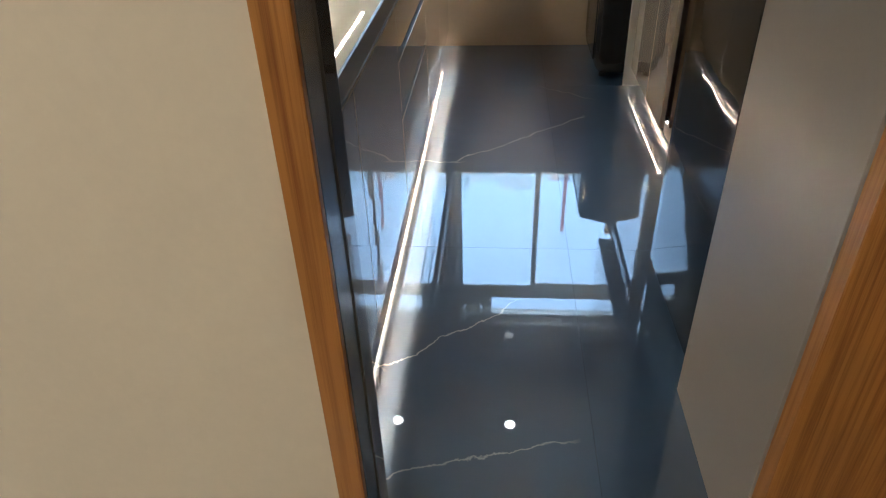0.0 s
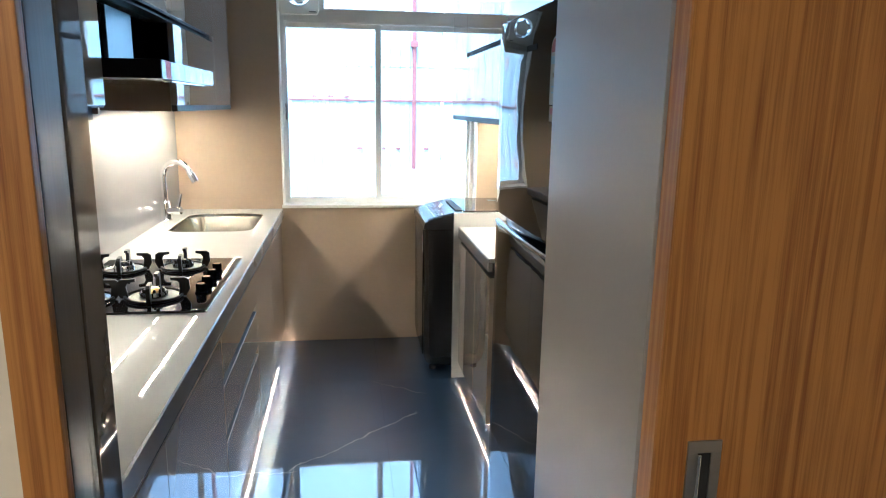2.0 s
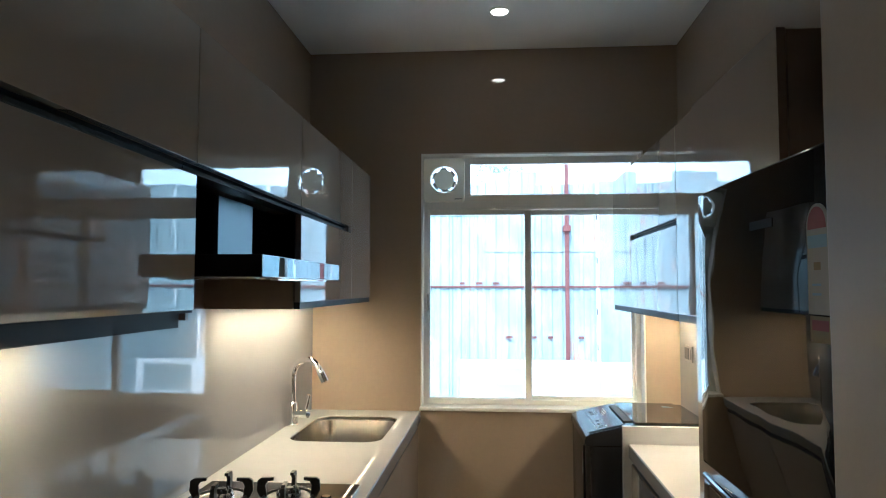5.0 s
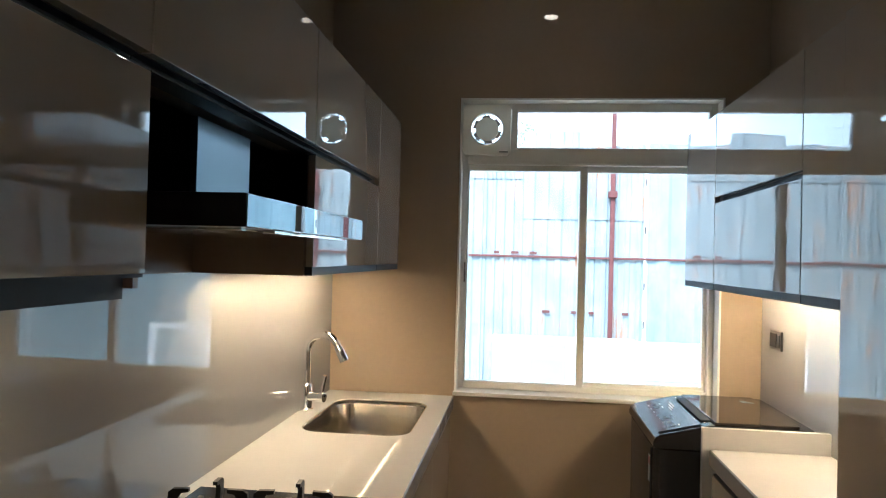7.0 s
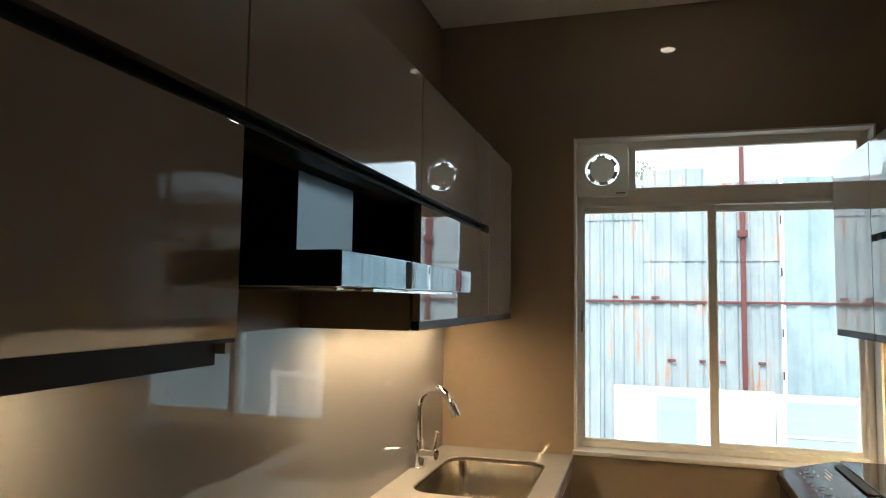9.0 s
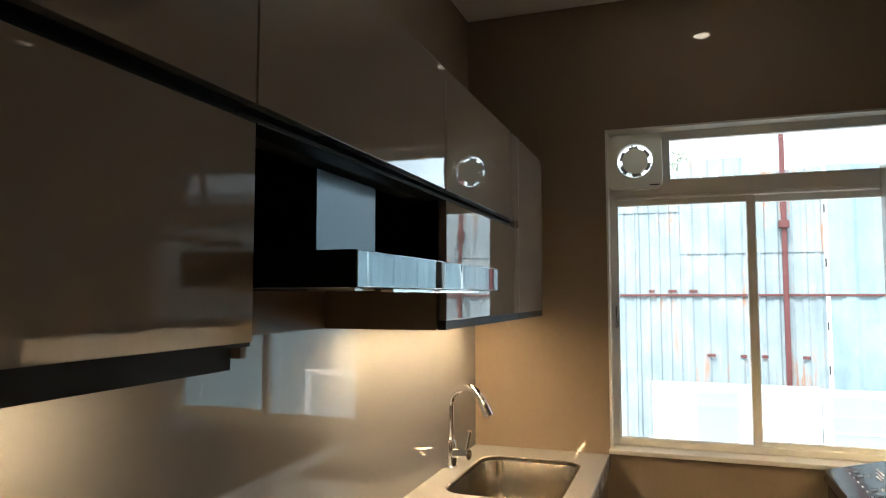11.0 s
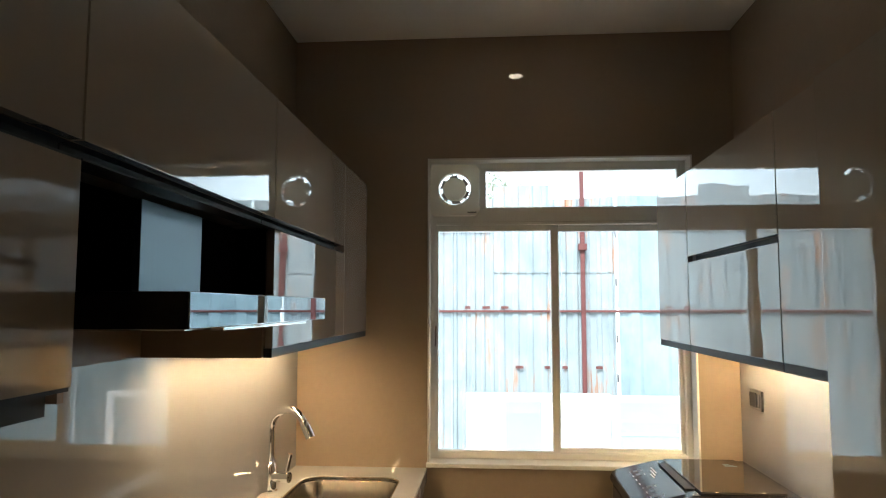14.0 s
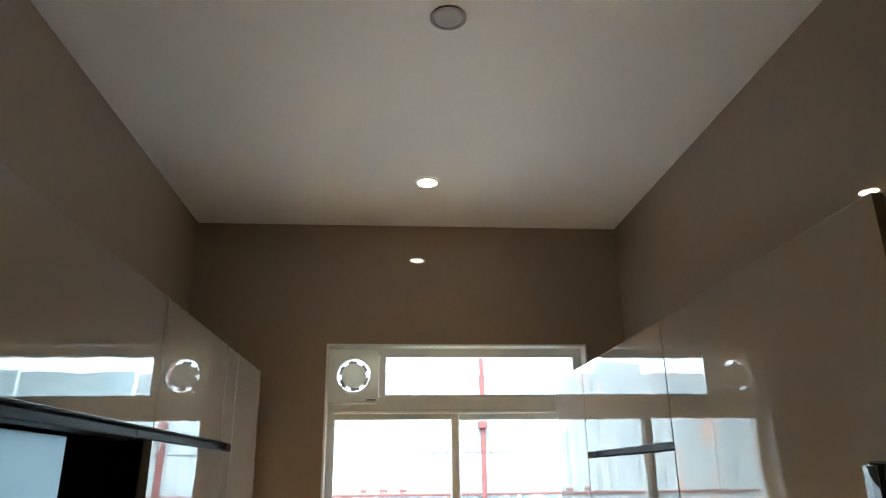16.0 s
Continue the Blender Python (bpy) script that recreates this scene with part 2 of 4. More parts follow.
SILL = surface("white stone sill", (0.78, 0.76, 0.72), 0.3, vary=0.05)
GASKET = surface("black rubber", (0.012, 0.012, 0.012), 0.6)
STEEL = surface("brushed stainless steel", (0.60, 0.57, 0.53), 0.11, metal=1.0, vary=0.08, grain=90, stretch=(1, 30, 1))
SINK_STEEL = surface("satin sink steel", (0.42, 0.385, 0.335), 0.24, metal=1.0, vary=0.25, grain=50, wave=0.004, stretch=(1, 1, 0.2))
DUCT_STEEL = surface("satin steel duct cover", (0.18, 0.22, 0.25), 0.32, metal=1.0, vary=0.06, grain=120, stretch=(30, 30, 1))
DARK_CHROME = surface("dark chrome", (0.25, 0.27, 0.29), 0.08, metal=1.0, vary=0.03)
MIRROR_STEEL = surface("mirror-finish steel", (0.23, 0.28, 0.315), 0.01, metal=1.0, vary=0.02, wave=0.0002)
CHROME = surface("polished chrome", (0.86, 0.86, 0.86), 0.04, metal=1.0, vary=0.02)
BLACK_GLASS = surface("black glass", (0.004, 0.004, 0.005), 0.025, vary=0.05, coat=0.2)
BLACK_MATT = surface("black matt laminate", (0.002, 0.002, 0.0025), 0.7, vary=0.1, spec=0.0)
VISOR_BLACK = surface("satin black enamel", (0.004, 0.004, 0.0045), 0.3, vary=0.1, spec=0.15)
JAMB_GLOSS = surface("dark gloss strip", (0.10, 0.088, 0.08), 0.02, vary=0.08, ior=1.6)
PLATE_STEEL = surface("dull brushed steel", (0.36, 0.345, 0.325), 0.3, metal=1.0, vary=0.1, grain=90, stretch=(1, 1, 20))
IRON = surface("black cast iron", (0.004, 0.004, 0.0045), 0.42, vary=0.15, grain=200, bump=0.2, spec=0.25)
BURNER_ALLOY = surface("bright burner alloy", (0.80, 0.79, 0.77), 0.18, metal=1.0, vary=0.1)
BRASS = surface("brass burner cap", (0.70, 0.45, 0.18), 0.3, metal=1.0)
FRIDGE_BLACK = surface("glossy black fridge door", (0.004, 0.005, 0.007), 0.02, vary=0.05, wave=0.0007, ior=1.42)
FRIDGE_SIDE = surface("dark grey fridge body", (0.03, 0.03, 0.032), 0.4)
WASHER_BODY = surface("gloss black washer body", (0.014, 0.014, 0.016), 0.16, vary=0.08)
PANEL_SILVER = surface("glossy black control panel", (0.014, 0.015, 0.018), 0.10, vary=0.1)
LID_GLASS = surface("smoked brown glass lid", (0.03, 0.024, 0.02), 0.03)
OUTLET = surface("dark grey socket plate", (0.032, 0.032, 0.034), 0.35)
BUTTON_GREY = surface("grey button", (0.07, 0.074, 0.08), 0.3)
PAPER = surface("paper label", (0.24, 0.225, 0.18), 0.6)
PAPER_RED = surface("red print", (0.18, 0.035, 0.025), 0.6)
PAPER_BLUE = surface("blue grey print", (0.16, 0.24, 0.30), 0.6)
PAPER_OCHRE = surface("ochre print", (0.16, 0.11, 0.04), 0.6)
FAINT_PRINT = surface("faint silver print", (0.035, 0.036, 0.038), 0.7, spec=0.1)
WHITE_PRINT = surface("white print", (0.75, 0.75, 0.75), 0.5)
GLASS = clear_glass("window glass")
LED = glow("warm led strip", WARM, LED_POWER)
LED_NEAR = glow("warm led strip, dimmer", WARM, LED_POWER_NEAR)
TOE_LED = glow("warm toe-kick led", (1.0, 0.68, 0.38), TOE_POWER)
TOE_LED_SMALL = glow("warm toe-kick led, short", (1.0, 0.68, 0.38), TOE_POWER_SMALL)
LAMP_ON = glow("lit downlight lens", (1.0, 0.85, 0.62), LAMP_POWER)
DARK_DISC = surface("dark ceiling disc", (0.30, 0.28, 0.27), 0.5)
HALL_FILL = glow("hall fill lamp diffuser", (1.0, 0.77, 0.49), HALL_POWER)
SHEET_OLD = weathered_sheet("weathered pale sheet steel", (0.225, 0.262, 0.276), 1.0)
SHEET_NEW = weathered_sheet("pale blue sheet steel", (0.195, 0.258, 0.28), 0.15)
RUST = surface("red oxide steel", (0.085, 0.020, 0.018), 0.7, vary=0.25, grain=30)
BOARD_WHITE = surface("white painted board", (0.56, 0.58, 0.59), 0.5, vary=0.04)
BOARD_BLUE = surface("pale blue tinted board", (0.22, 0.275, 0.29), 0.25, vary=0.05)
CONCRETE = surface("outdoor concrete", (0.60, 0.59, 0.56), 0.85, vary=0.2, grain=12, broad=0.6)
FOLIAGE = surface("foliage", (0.10, 0.135, 0.085), 0.6, vary=0.4)
BARK = surface("bark", (0.10, 0.08, 0.06), 0.9, vary=0.3)


# ---------------------------------------------------------------- mesh helpers
def obj(name, bm, material, parent=None, label=""):
    me = bpy.data.meshes.new(name)
    bmesh.ops.recalc_face_normals(bm, faces=bm.faces)
    bm.to_mesh(me)
    bm.free()
    me.materials.append(material)
    o = new(name, me)
    if parent:
        o.parent = parent
        o.matrix_parent_inverse = parent.matrix_world.inverted()
    if label:
        o["label"] = label
    return o


def part(name, bm, material, parent, label=""):
    return obj(name, bm, material, parent, label)


def smooth(o, angle=40):
    for p in o.data.polygons:
        p.use_smooth = True
    o.data.set_sharp_from_angle(angle=radians(angle))
    return o


def put_box(bm, x0, x1, y0, y1, z0, z1, bevel=0.0, segments=2):
    made = bmesh.ops.create_cube(bm, size=1.0)["verts"]
    bmesh.ops.scale(bm, vec=(x1 - x0, y1 - y0, z1 - z0), verts=made)
    bmesh.ops.translate(bm, vec=((x0 + x1) / 2, (y0 + y1) / 2, (z0 + z1) / 2), verts=made)
    if bevel:
        edges = {e for v in made for e in v.link_edges}
        bmesh.ops.bevel(bm, geom=list(edges), offset=bevel, segments=segments, affect="EDGES", profile=0.6)
    return bm


def box(x0, x1, y0, y1, z0, z1, bevel=0.0, segments=2):
    return put_box(bmesh.new(), x0, x1, y0, y1, z0, z1, bevel, segments)


def put_rod(bm, a, b, r0, r1=None, sides=16):
    a, b = Vector(a), Vector(b)
    m = Matrix.Translation((a + b) / 2) @ (b - a).to_track_quat("Z", "Y").to_matrix().to_4x4()
    bmesh.ops.create_cone(bm, cap_ends=True, segments=sides, radius1=r0, radius2=r0 if r1 is None else r1, depth=(b - a).length, matrix=m)
    return bm


def rod(a, b, r0, r1=None, sides=16):
    return put_rod(bmesh.new(), a, b, r0, r1, sides)


def lathe(profile, centre, sides=24):
    """A solid of revolution about the vertical through centre; profile: (radius, height) from the bottom up."""
    bm = bmesh.new()
    rings = []
    for r, h in profile:
        rings.append([bm.verts.new((centre[0] + r * math.cos(2 * math.pi * i / sides), centre[1] + r * math.sin(2 * math.pi * i / sides), centre[2] + h)) for i in range(sides)])
    for lo, hi in zip(rings, rings[1:]):
        for i in range(sides):
            bm.faces.new((lo[i], lo[(i + 1) % sides], hi[(i + 1) % sides], hi[i]))
    bm.faces.new(rings[0])
    bm.faces.new(rings[-1])
    return bm


def round_rect(x0, x1, y0, y1, r, z, steps=6):
    pts = []
    for cx, cy, a in ((x1 - r, y1 - r, 0), (x0 + r, y1 - r, 90), (x0 + r, y0 + r, 180), (x1 - r, y0 + r, 270)):
        for i in range(steps + 1):
            t = radians(a + 90 * i / steps)
            pts.append(Vector((cx + r * math.cos(t), cy + r * math.sin(t), z)))
    return pts


def loft(loops, close_first=False, close_last=False):
    bm = bmesh.new()
    rings = [[bm.verts.new(p) for p in loop] for loop in loops]
    for a, b in zip(rings, rings[1:]):
        n = len(a)
        for i in range(n):
            bm.faces.new((a[i], a[(i + 1) % n], b[(i + 1) % n], b[i]))
    if close_first:
        bm.faces.new(rings[0])
    if close_last:
        bm.faces.new(rings[-1])
    return bm


def tube(points, radius, sides=14, cap=True):
    """A round tube along points."""
    bm = bmesh.new()
    pts = [Vector(p) for p in points]
    rings = []
    side = None
    for i, p in enumerate(pts):
        d = (pts[min(i + 1, len(pts) - 1)] - pts[max(i - 1, 0)]).normalized()
        if side is None:
            side = d.orthogonal().normalized()
        side = (side - d * side.dot(d)).normalized()
        up = d.cross(side)
        r = radius(i / (len(pts) - 1)) if callable(radius) else radius
        rings.append([bm.verts.new(p + (side * math.cos(2 * math.pi * k / sides) + up * math.sin(2 * math.pi * k / sides)) * r) for k in range(sides)])
    for a, b in zip(rings, rings[1:]):
        for k in range(sides):
            bm.faces.new((a[k], a[(k + 1) % sides], b[(k + 1) % sides], b[k]))
    if cap:
        bm.faces.new(rings[0])
        bm.faces.new(rings[-1])
    return bm


def prism(outline, axis, lo, hi, bevel=0.0):
    """Extrudes a 2D outline along axis x, y or z from lo to hi. The outline gives the other two coordinates in order."""
    def place(u, v, w):
        return {"x": (w, u, v), "y": (u, w, v), "z": (u, v, w)}[axis]
    bm = bmesh.new()
    a = [bm.verts.new(place(u, v, lo)) for u, v in outline]
    b = [bm.verts.new(place(u, v, hi)) for u, v in outline]
    n = len(a)
    bm.faces.new(a)
    bm.faces.new(b)
    for i in range(n):
        bm.faces.new((a[i], a[(i + 1) % n], b[(i + 1) % n], b[i]))
    if bevel:
        bmesh.ops.bevel(bm, geom=list(bm.edges), offset=bevel, segments=2, affect="EDGES")
    return bm


def thing(name, at, label, category, group=""):
    o = new(name)
    o.empty_display_size = 0.1
    o.location = at
    o.matrix_world = Matrix.Translation(at)
    return tagged(o, label, category, group)


def structure(name, bm, material, label="", category=""):
    return tagged(obj(name, bm, material), label, category, "", "structure")


# ---------------------------------------------------------------- plan
XL, XR, YW, H = -0.264, 1.816, 4.92, 2.922      # kitchen: side walls, window wall, ceiling
DOOR_Y0, DOOR_Y1 = 1.24, 1.36                   # wall between hall and kitchen
CX = 0.385                                      # front of the long counter
TOP = 0.88                                      # counter height
WX0, WX1, WZ0, WZ1 = 0.385, 1.622, 0.885, 2.328 # window opening
WY = 5.0                                        # window frame's face

# ---------------------------------------------------------------- walls, ceiling
structure("wall_west", box(XL - 0.15, XL, DOOR_Y0, YW + 0.22, 0, H), WALL_TILE, "glossy taupe tiled side wall", "wall")
structure("wall_east", box(XR, XR + 0.15, DOOR_Y0, YW + 0.22, 0, H), WALL_TILE, "glossy taupe tiled side wall", "wall")
north = bmesh.new()
put_box(north, XL, WX0, YW, YW + 0.22, 0, H)
put_box(north, WX1, XR, YW, YW + 0.22, 0, H)
put_box(north, WX0, WX1, YW, YW + 0.22, 0, WZ0 - 0.002)
put_box(north, WX0, WX1, YW, YW + 0.22, WZ1, H)
structure("wall_north", north, WALL_TILE, "glossy taupe tiled window wall", "wall")
structure("ceiling", box(XL - 0.15, XR + 0.15, DOOR_Y0 - 0.002, YW + 0.22, H, H + 0.12), PAINT_CEIL, "plain white painted ceiling", "ceiling")
structure("wall_south", box(-1.6, 0.476, DOOR_Y0, DOOR_Y1, 0, H - 0.002), PAINT_CREAM, "cream painted hall wall beside the doorway", "wall")
structure("wall_south_lintel", box(0.476, 2.4, DOOR_Y0 + 0.002, DOOR_Y1, 2.32, H - 0.002), PAINT_CREAM, "cream wall above the doorway", "wall")
structure("wall_nib", box(1.186, XR - 0.002, 1.455, 1.938, 0, H - 0.002, 0.002), PANEL_GREY, "satin taupe panelled wall beside the fridge", "wall")
structure("wall_hall_west", box(-1.75, -1.6, -2.2, DOOR_Y1, 0, H), PAINT_CREAM, "cream hall wall", "wall")
structure("wall_hall_east", box(2.4, 2.55, -2.2, DOOR_Y1 + 0.1, 0, H), PAINT_CREAM, "cream hall wall", "wall")
structure("wall_hall_south", box(-1.75, 2.55, -2.35, -2.2, 0, H), PAINT_CREAM, "cream hall wall", "wall")
structure("wall_closure", box(XR + 0.15, 2.55, DOOR_Y1 + 0.1, DOOR_Y1 + 0.25, 0, H), PAINT_CREAM, "cream closing wall", "wall")
structure("ceiling_hall", box(-1.75, 2.55, -2.35, DOOR_Y0 - 0.004, H, H + 0.12), PAINT_CEIL, "white painted hall ceiling", "ceiling")
structure("splashback", box(XL + 0.002, -0.233, DOOR_Y1 + 0.002, YW - 0.002, TOP, 1.489), SPLASH, "pale grey back-painted glass splashback", "splashback")
structure("splashback_east", box(XR - 0.012, XR - 0.002, 3.39, YW - 0.002, 0.0, 1.446), SPLASH, "pale glossy splashback above the small counter", "splashback")

# doorway: oak casing and dark reveal
structure("trim_casing", box(0.474, 0.514, DOOR_Y0 - 0.012, DOOR_Y0 + 0.002, 0, 2.36, 0.002), OAK, "straight-grained oak door casing", "door casing")
jamb = tagged(obj("door_jamb", box(0.476, 0.514, DOOR_Y0 + 0.003, 1.302, 0, 2.318, 0.001), JAMB_DARK), "dark bronze laminate door jamb", "door jamb", "", "structure")
part("stop_bead", box(0.476, 0.516, 1.305, DOOR_Y1 + 0.002, 0, 2.318, 0.002), JAMB_GLOSS, jamb, "dark glossy stop strip")

# sliding door, pushed open
door = tagged(obj("door_1", box(1.193, 2.12, 1.412, 1.452, 0.012, 2.30, 0.0015), OAK), "oak veneered sliding door, pushed open", "door", "", "structure")
part("edge_band", box(1.19, 1.1928, 1.412, 1.452, 0.012, 2.30), OAK_EDGE, door, "pale oak edge band")
pull = bmesh.new()
px0, px1, pz0, pz1 = 1.240, 1.290, 0.868, 1.077
put_box(pull, px0, px1, 1.4085, 1.412, pz1 - 0.018, pz1, 0.0006)
put_box(pull, px0, px1, 1.4085, 1.412, pz0, pz0 + 0.018, 0.0006)
put_box(pull, px0, px0 + 0.015, 1.4085, 1.412, pz0 + 0.018, pz1 - 0.018, 0.0006)
put_box(pull, px1 - 0.015, px1, 1.4085, 1.412, pz0 + 0.018, pz1 - 0.018, 0.0006)
plate = part("flush_pull", pull, PLATE_STEEL, door, "brushed steel flush pull plate")
cup = bmesh.new()
put_box(cup, px0 + 0.015, px1 - 0.015, 1.4102, 1.4118, pz0 + 0.018, pz1 - 0.018)
part("pull_recess", cup, GASKET, plate, "dark finger recess")
part("pull_lip", box(px0 + 0.015, px0 + 0.020, 1.407, 1.4118, pz0 + 0.02, pz1 - 0.02, 0.001), CHROME, plate)
part("pull_foot", box(px0 + 0.017, px1 - 0.017, 1.4075, 1.4118, pz0 + 0.018, pz0 + 0.03, 0.002), CHROME, plate)

# ---------------------------------------------------------------- window
win = tagged(new("window_1"), "white aluminium sliding window with a transom", "window", "", "structure")
win.location = (1.0, WY, WZ0)
win.matrix_world = Matrix.Translation((1.0, WY, WZ0))
fd = 0.07
part("window_frame", put_box(put_box(put_box(box(WX0, WX0 + 0.035, WY, WY + fd, WZ0 + 0.022, WZ1, 0.003),
     WX1 - 0.035, WX1, WY, WY + fd, WZ0 + 0.022, WZ1, 0.003), WX0 + 0.035, WX1 - 0.035, WY + 0.002, WY + fd, WZ0 + 0.022, WZ0 + 0.05, 0.003),
     WX0 + 0.035, WX1 - 0.035, WY + 0.002, WY + fd, WZ1 - 0.041, WZ1, 0.003), ALU, win)
part("transom_rail", put_box(box(WX0 + 0.035, WX1 - 0.035, WY - 0.004, WY + fd, 2.022, 2.092, 0.003),
     WX0 + 0.035, WX1 - 0.035, WY - 0.014, WY + 0.03, 2.014, 2.030, 0.003), ALU, win)


def sash(x0, x1, y, z0, z1, stile):
    o = part("sash", put_box(put_box(put_box(box(x0, x0 + stile, y, y + 0.028, z0, z1, 0.003), x1 - stile, x1, y, y + 0.028, z0, z1, 0.003),
             x0 + stile, x1 - stile, y + 0.001, y + 0.027, z0, z0 + 0.035, 0.003), x0 + stile, x1 - stile, y + 0.001, y + 0.027, z1 - 0.032, z1, 0.003), ALU, win)
    g = part("pane", box(x0 + stile - 0.004, x1 - stile + 0.004, y + 0.011, y + 0.016, z0 + 0.03, z1 - 0.028), GLASS, o)
    g.visible_shadow = False
    return o


left_sash = sash(WX0 + 0.010, 1.006, WY + 0.004, 0.908, 2.018, 0.034)
right_sash = sash(0.972, WX1 - 0.012, WY + 0.036, 0.918, 2.018, 0.040)
part("sash_latch", box(WX0 + 0.026, WX0 + 0.034, WY - 0.006, WY + 0.004, 1.43, 1.53, 0.003), STEEL, left_sash)
fix = part("transom_frame", put_box(put_box(put_box(box(0.629, 0.662, WY, WY + 0.04, 2.092, WZ1 - 0.041, 0.003), WX1 - 0.048, WX1 - 0.035, WY, WY + 0.04, 2.092, WZ1 - 0.041, 0.003),
     0.662, WX1 - 0.048, WY + 0.001, WY + 0.04, 2.092, 2.101, 0.002), 0.662, WX1 - 0.048, WY + 0.001, WY + 0.04, WZ1 - 0.049, WZ1 - 0.041, 0.002), ALU, win)
g = part("pane", box(0.66, WX1 - 0.044, WY + 0.018, WY + 0.023, 2.096, WZ1 - 0.043), GLASS, fix)
g.visible_shadow = False
part("window_lining", put_box(put_box(box(WX0 + 0.0005, WX0 + 0.010, YW - 0.004, WY, WZ0 + 0.0205, WZ1, 0.001), WX1 - 0.010, WX1 - 0.0005, YW - 0.004, WY, WZ0 + 0.0205, WZ1, 0.001),
     WX0 + 0.0105, WX1 - 0.0105, YW - 0.004, WY, WZ1 - 0.010, WZ1 - 0.0005, 0.001), ALU, win)
structure("window_sill", box(WX0 - 0.004, WX1 + 0.004, YW - 0.022, WY + 0.1, WZ0, WZ0 + 0.02, 0.004), SILL, "narrow white stone window sill", "window sill")


def exhaust_fan():
    """A square fan plate with a ring of openings through which the daylight shows."""
    x0, x1, z0, z1 = 0.395, 0.6285, 2.058, 2.303
    y0, y1 = WY - 0.045, WY + 0.012
    cx, cz, r_out, r_in = (x0 + x1) / 2, (z0 + z1) / 2 + 0.006, 0.081, 0.056
    fan = thing("exhaust_fan", (cx, y0, z0), "white plastic exhaust fan set beside the transom", "fan")
    bm = bmesh.new()
    n = 48
    for y in (y0, y1):
        outer, inner = [], []
        for i in range(n):
            a = 2 * math.pi * (i + 0.5) / n
            c, s = math.cos(a), math.sin(a)
            k = 1 / max(abs(c), abs(s))
            outer.append((cx + c * k * (x1 - x0) / 2, y, (z0 + z1) / 2 + s * k * (z1 - z0) / 2))
            inner.append((cx + c * r_out, y, cz + s * r_out))
        a = [bm.verts.new(p) for p in outer]
        b = [bm.verts.new(p) for p in inner]
        for i in range(n):
            bm.faces.new((a[i], a[(i + 1) % n], b[(i + 1) % n], b[i]))
        if y == y0:
            first = (a, b)
    for k, (p, q) in enumerate(zip(first, (a, b))):
        for i in range(n):
            bm.faces.new((p[i], p[(i + 1) % n], q[(i + 1) % n], q[i]))
    part("face_plate", bm, FAN_PLASTIC, fan)
    bm = bmesh.new()
    put_rod(bm, (cx, y0 + 0.004, cz), (cx, y1, cz), r_in, sides=32)
    part("hub", bm, FAN_PLASTIC, fan)
    for i in range(6):
        # a broad blade, swept and pitched, that leaves a slit at the rim and a wedge beside the next blade
        bm = bmesh.new()
        lead, trail = [], []
        for k in range(6):
            u = k / 5
            rr = r_in - 0.003 + (r_out - 0.006 - r_in) * u
            for side, start in ((lead, 0.0), (trail, 41 - 9 * u)):
                a = radians(12 + 60 * i + 10 * u + start)
                y = y0 + 0.020 + (0.014 if side is trail else 0.0)
                side.append([bm.verts.new((cx + rr * math.cos(a), y + d, cz + rr * math.sin(a))) for d in (0.0, 0.003)])
        for k in range(5):
            for d in (0, 1):
                bm.faces.new((lead[k][d], lead[k + 1][d], trail[k + 1][d], trail[k][d]))
            for side in (lead, trail):
                bm.faces.new((side[k][0], side[k][1], side[k + 1][1], side[k + 1][0]))
        bm.faces.new((lead[5][0], lead[5][1], trail[5][1], trail[5][0]))
        part("blade", bm, FAN_BLADE, fan)
    for i in range(3):
        a = radians(100 + 120 * i)
        part("stay", rod((cx + (r_in - 0.004) * math.cos(a), y1 - 0.006, cz + (r_in - 0.004) * math.sin(a)), (cx + r_out * math.cos(a), y1 - 0.006, cz + r_out * math.sin(a)), 0.0035, sides=8), OUTLET, fan, "dark motor stay")
    part("ring", tube([(cx + r_out * math.cos(2 * math.pi * i / 40), y0 - 0.001, cz + r_out * math.sin(2 * math.pi * i / 40)) for i in range(41)], 0.0035, 8), FAN_PLASTIC, fan)
    part("maker_mark", box(x1 - 0.055, x1 - 0.012, y0 - 0.001, y0 + 0.001, z0 + 0.012, z0 + 0.017), OUTLET, fan)


exhaust_fan()


# ---------------------------------------------------------------- downlights
def downlight(y, lit, light=None):
    d = thing("downlight", (0.829, y, H - 0.012), "round recessed downlight, lit" if lit else "round dark ceiling disc, unlit", "downlight", "kitchen downlights")
    n = 32
    loops = []
    for r, z in ((0.050, -0.001), (0.050, -0.006), (0.040, -0.008), (0.040, -0.001)):
        loops.append([(0.829 + r * math.cos(2 * math.pi * i / n), y + r * math.sin(2 * math.pi * i / n), H + z) for i in range(n)])
    smooth(part("trim_ring", loft(loops), WHITE_PLASTIC if lit else DARK_DISC, d))
    part("lens", rod((0.829, y, H - 0.009 if lit else H - 0.006), (0.829, y, H - 0.001), 0.039, sides=32), light or DARK_DISC, d)


downlight(4.375, True, LAMP_ON)
# dark unlit disc, likely a detector, built with the downlight's shape
downlight(3.29, False)
# unseen lamp, added to light the hall wall and the oak door
hall = thing("hall_fill_lamp", (-0.9, -0.8, H - 0.04), "unseen warm ceiling lamp added to light the hall", "ceiling lamp")
part("lamp_base", rod((-0.9, -0.8, H - 0.015), (-0.9, -0.8, H - 0.001), 0.20, sides=40), WHITE_PLASTIC, hall)
part("diffuser", lathe([(0.10, -0.075), (0.16, -0.06), (0.18, -0.035), (0.18, -0.016)], (-0.9, -0.8, H), 40), HALL_FILL, hall)

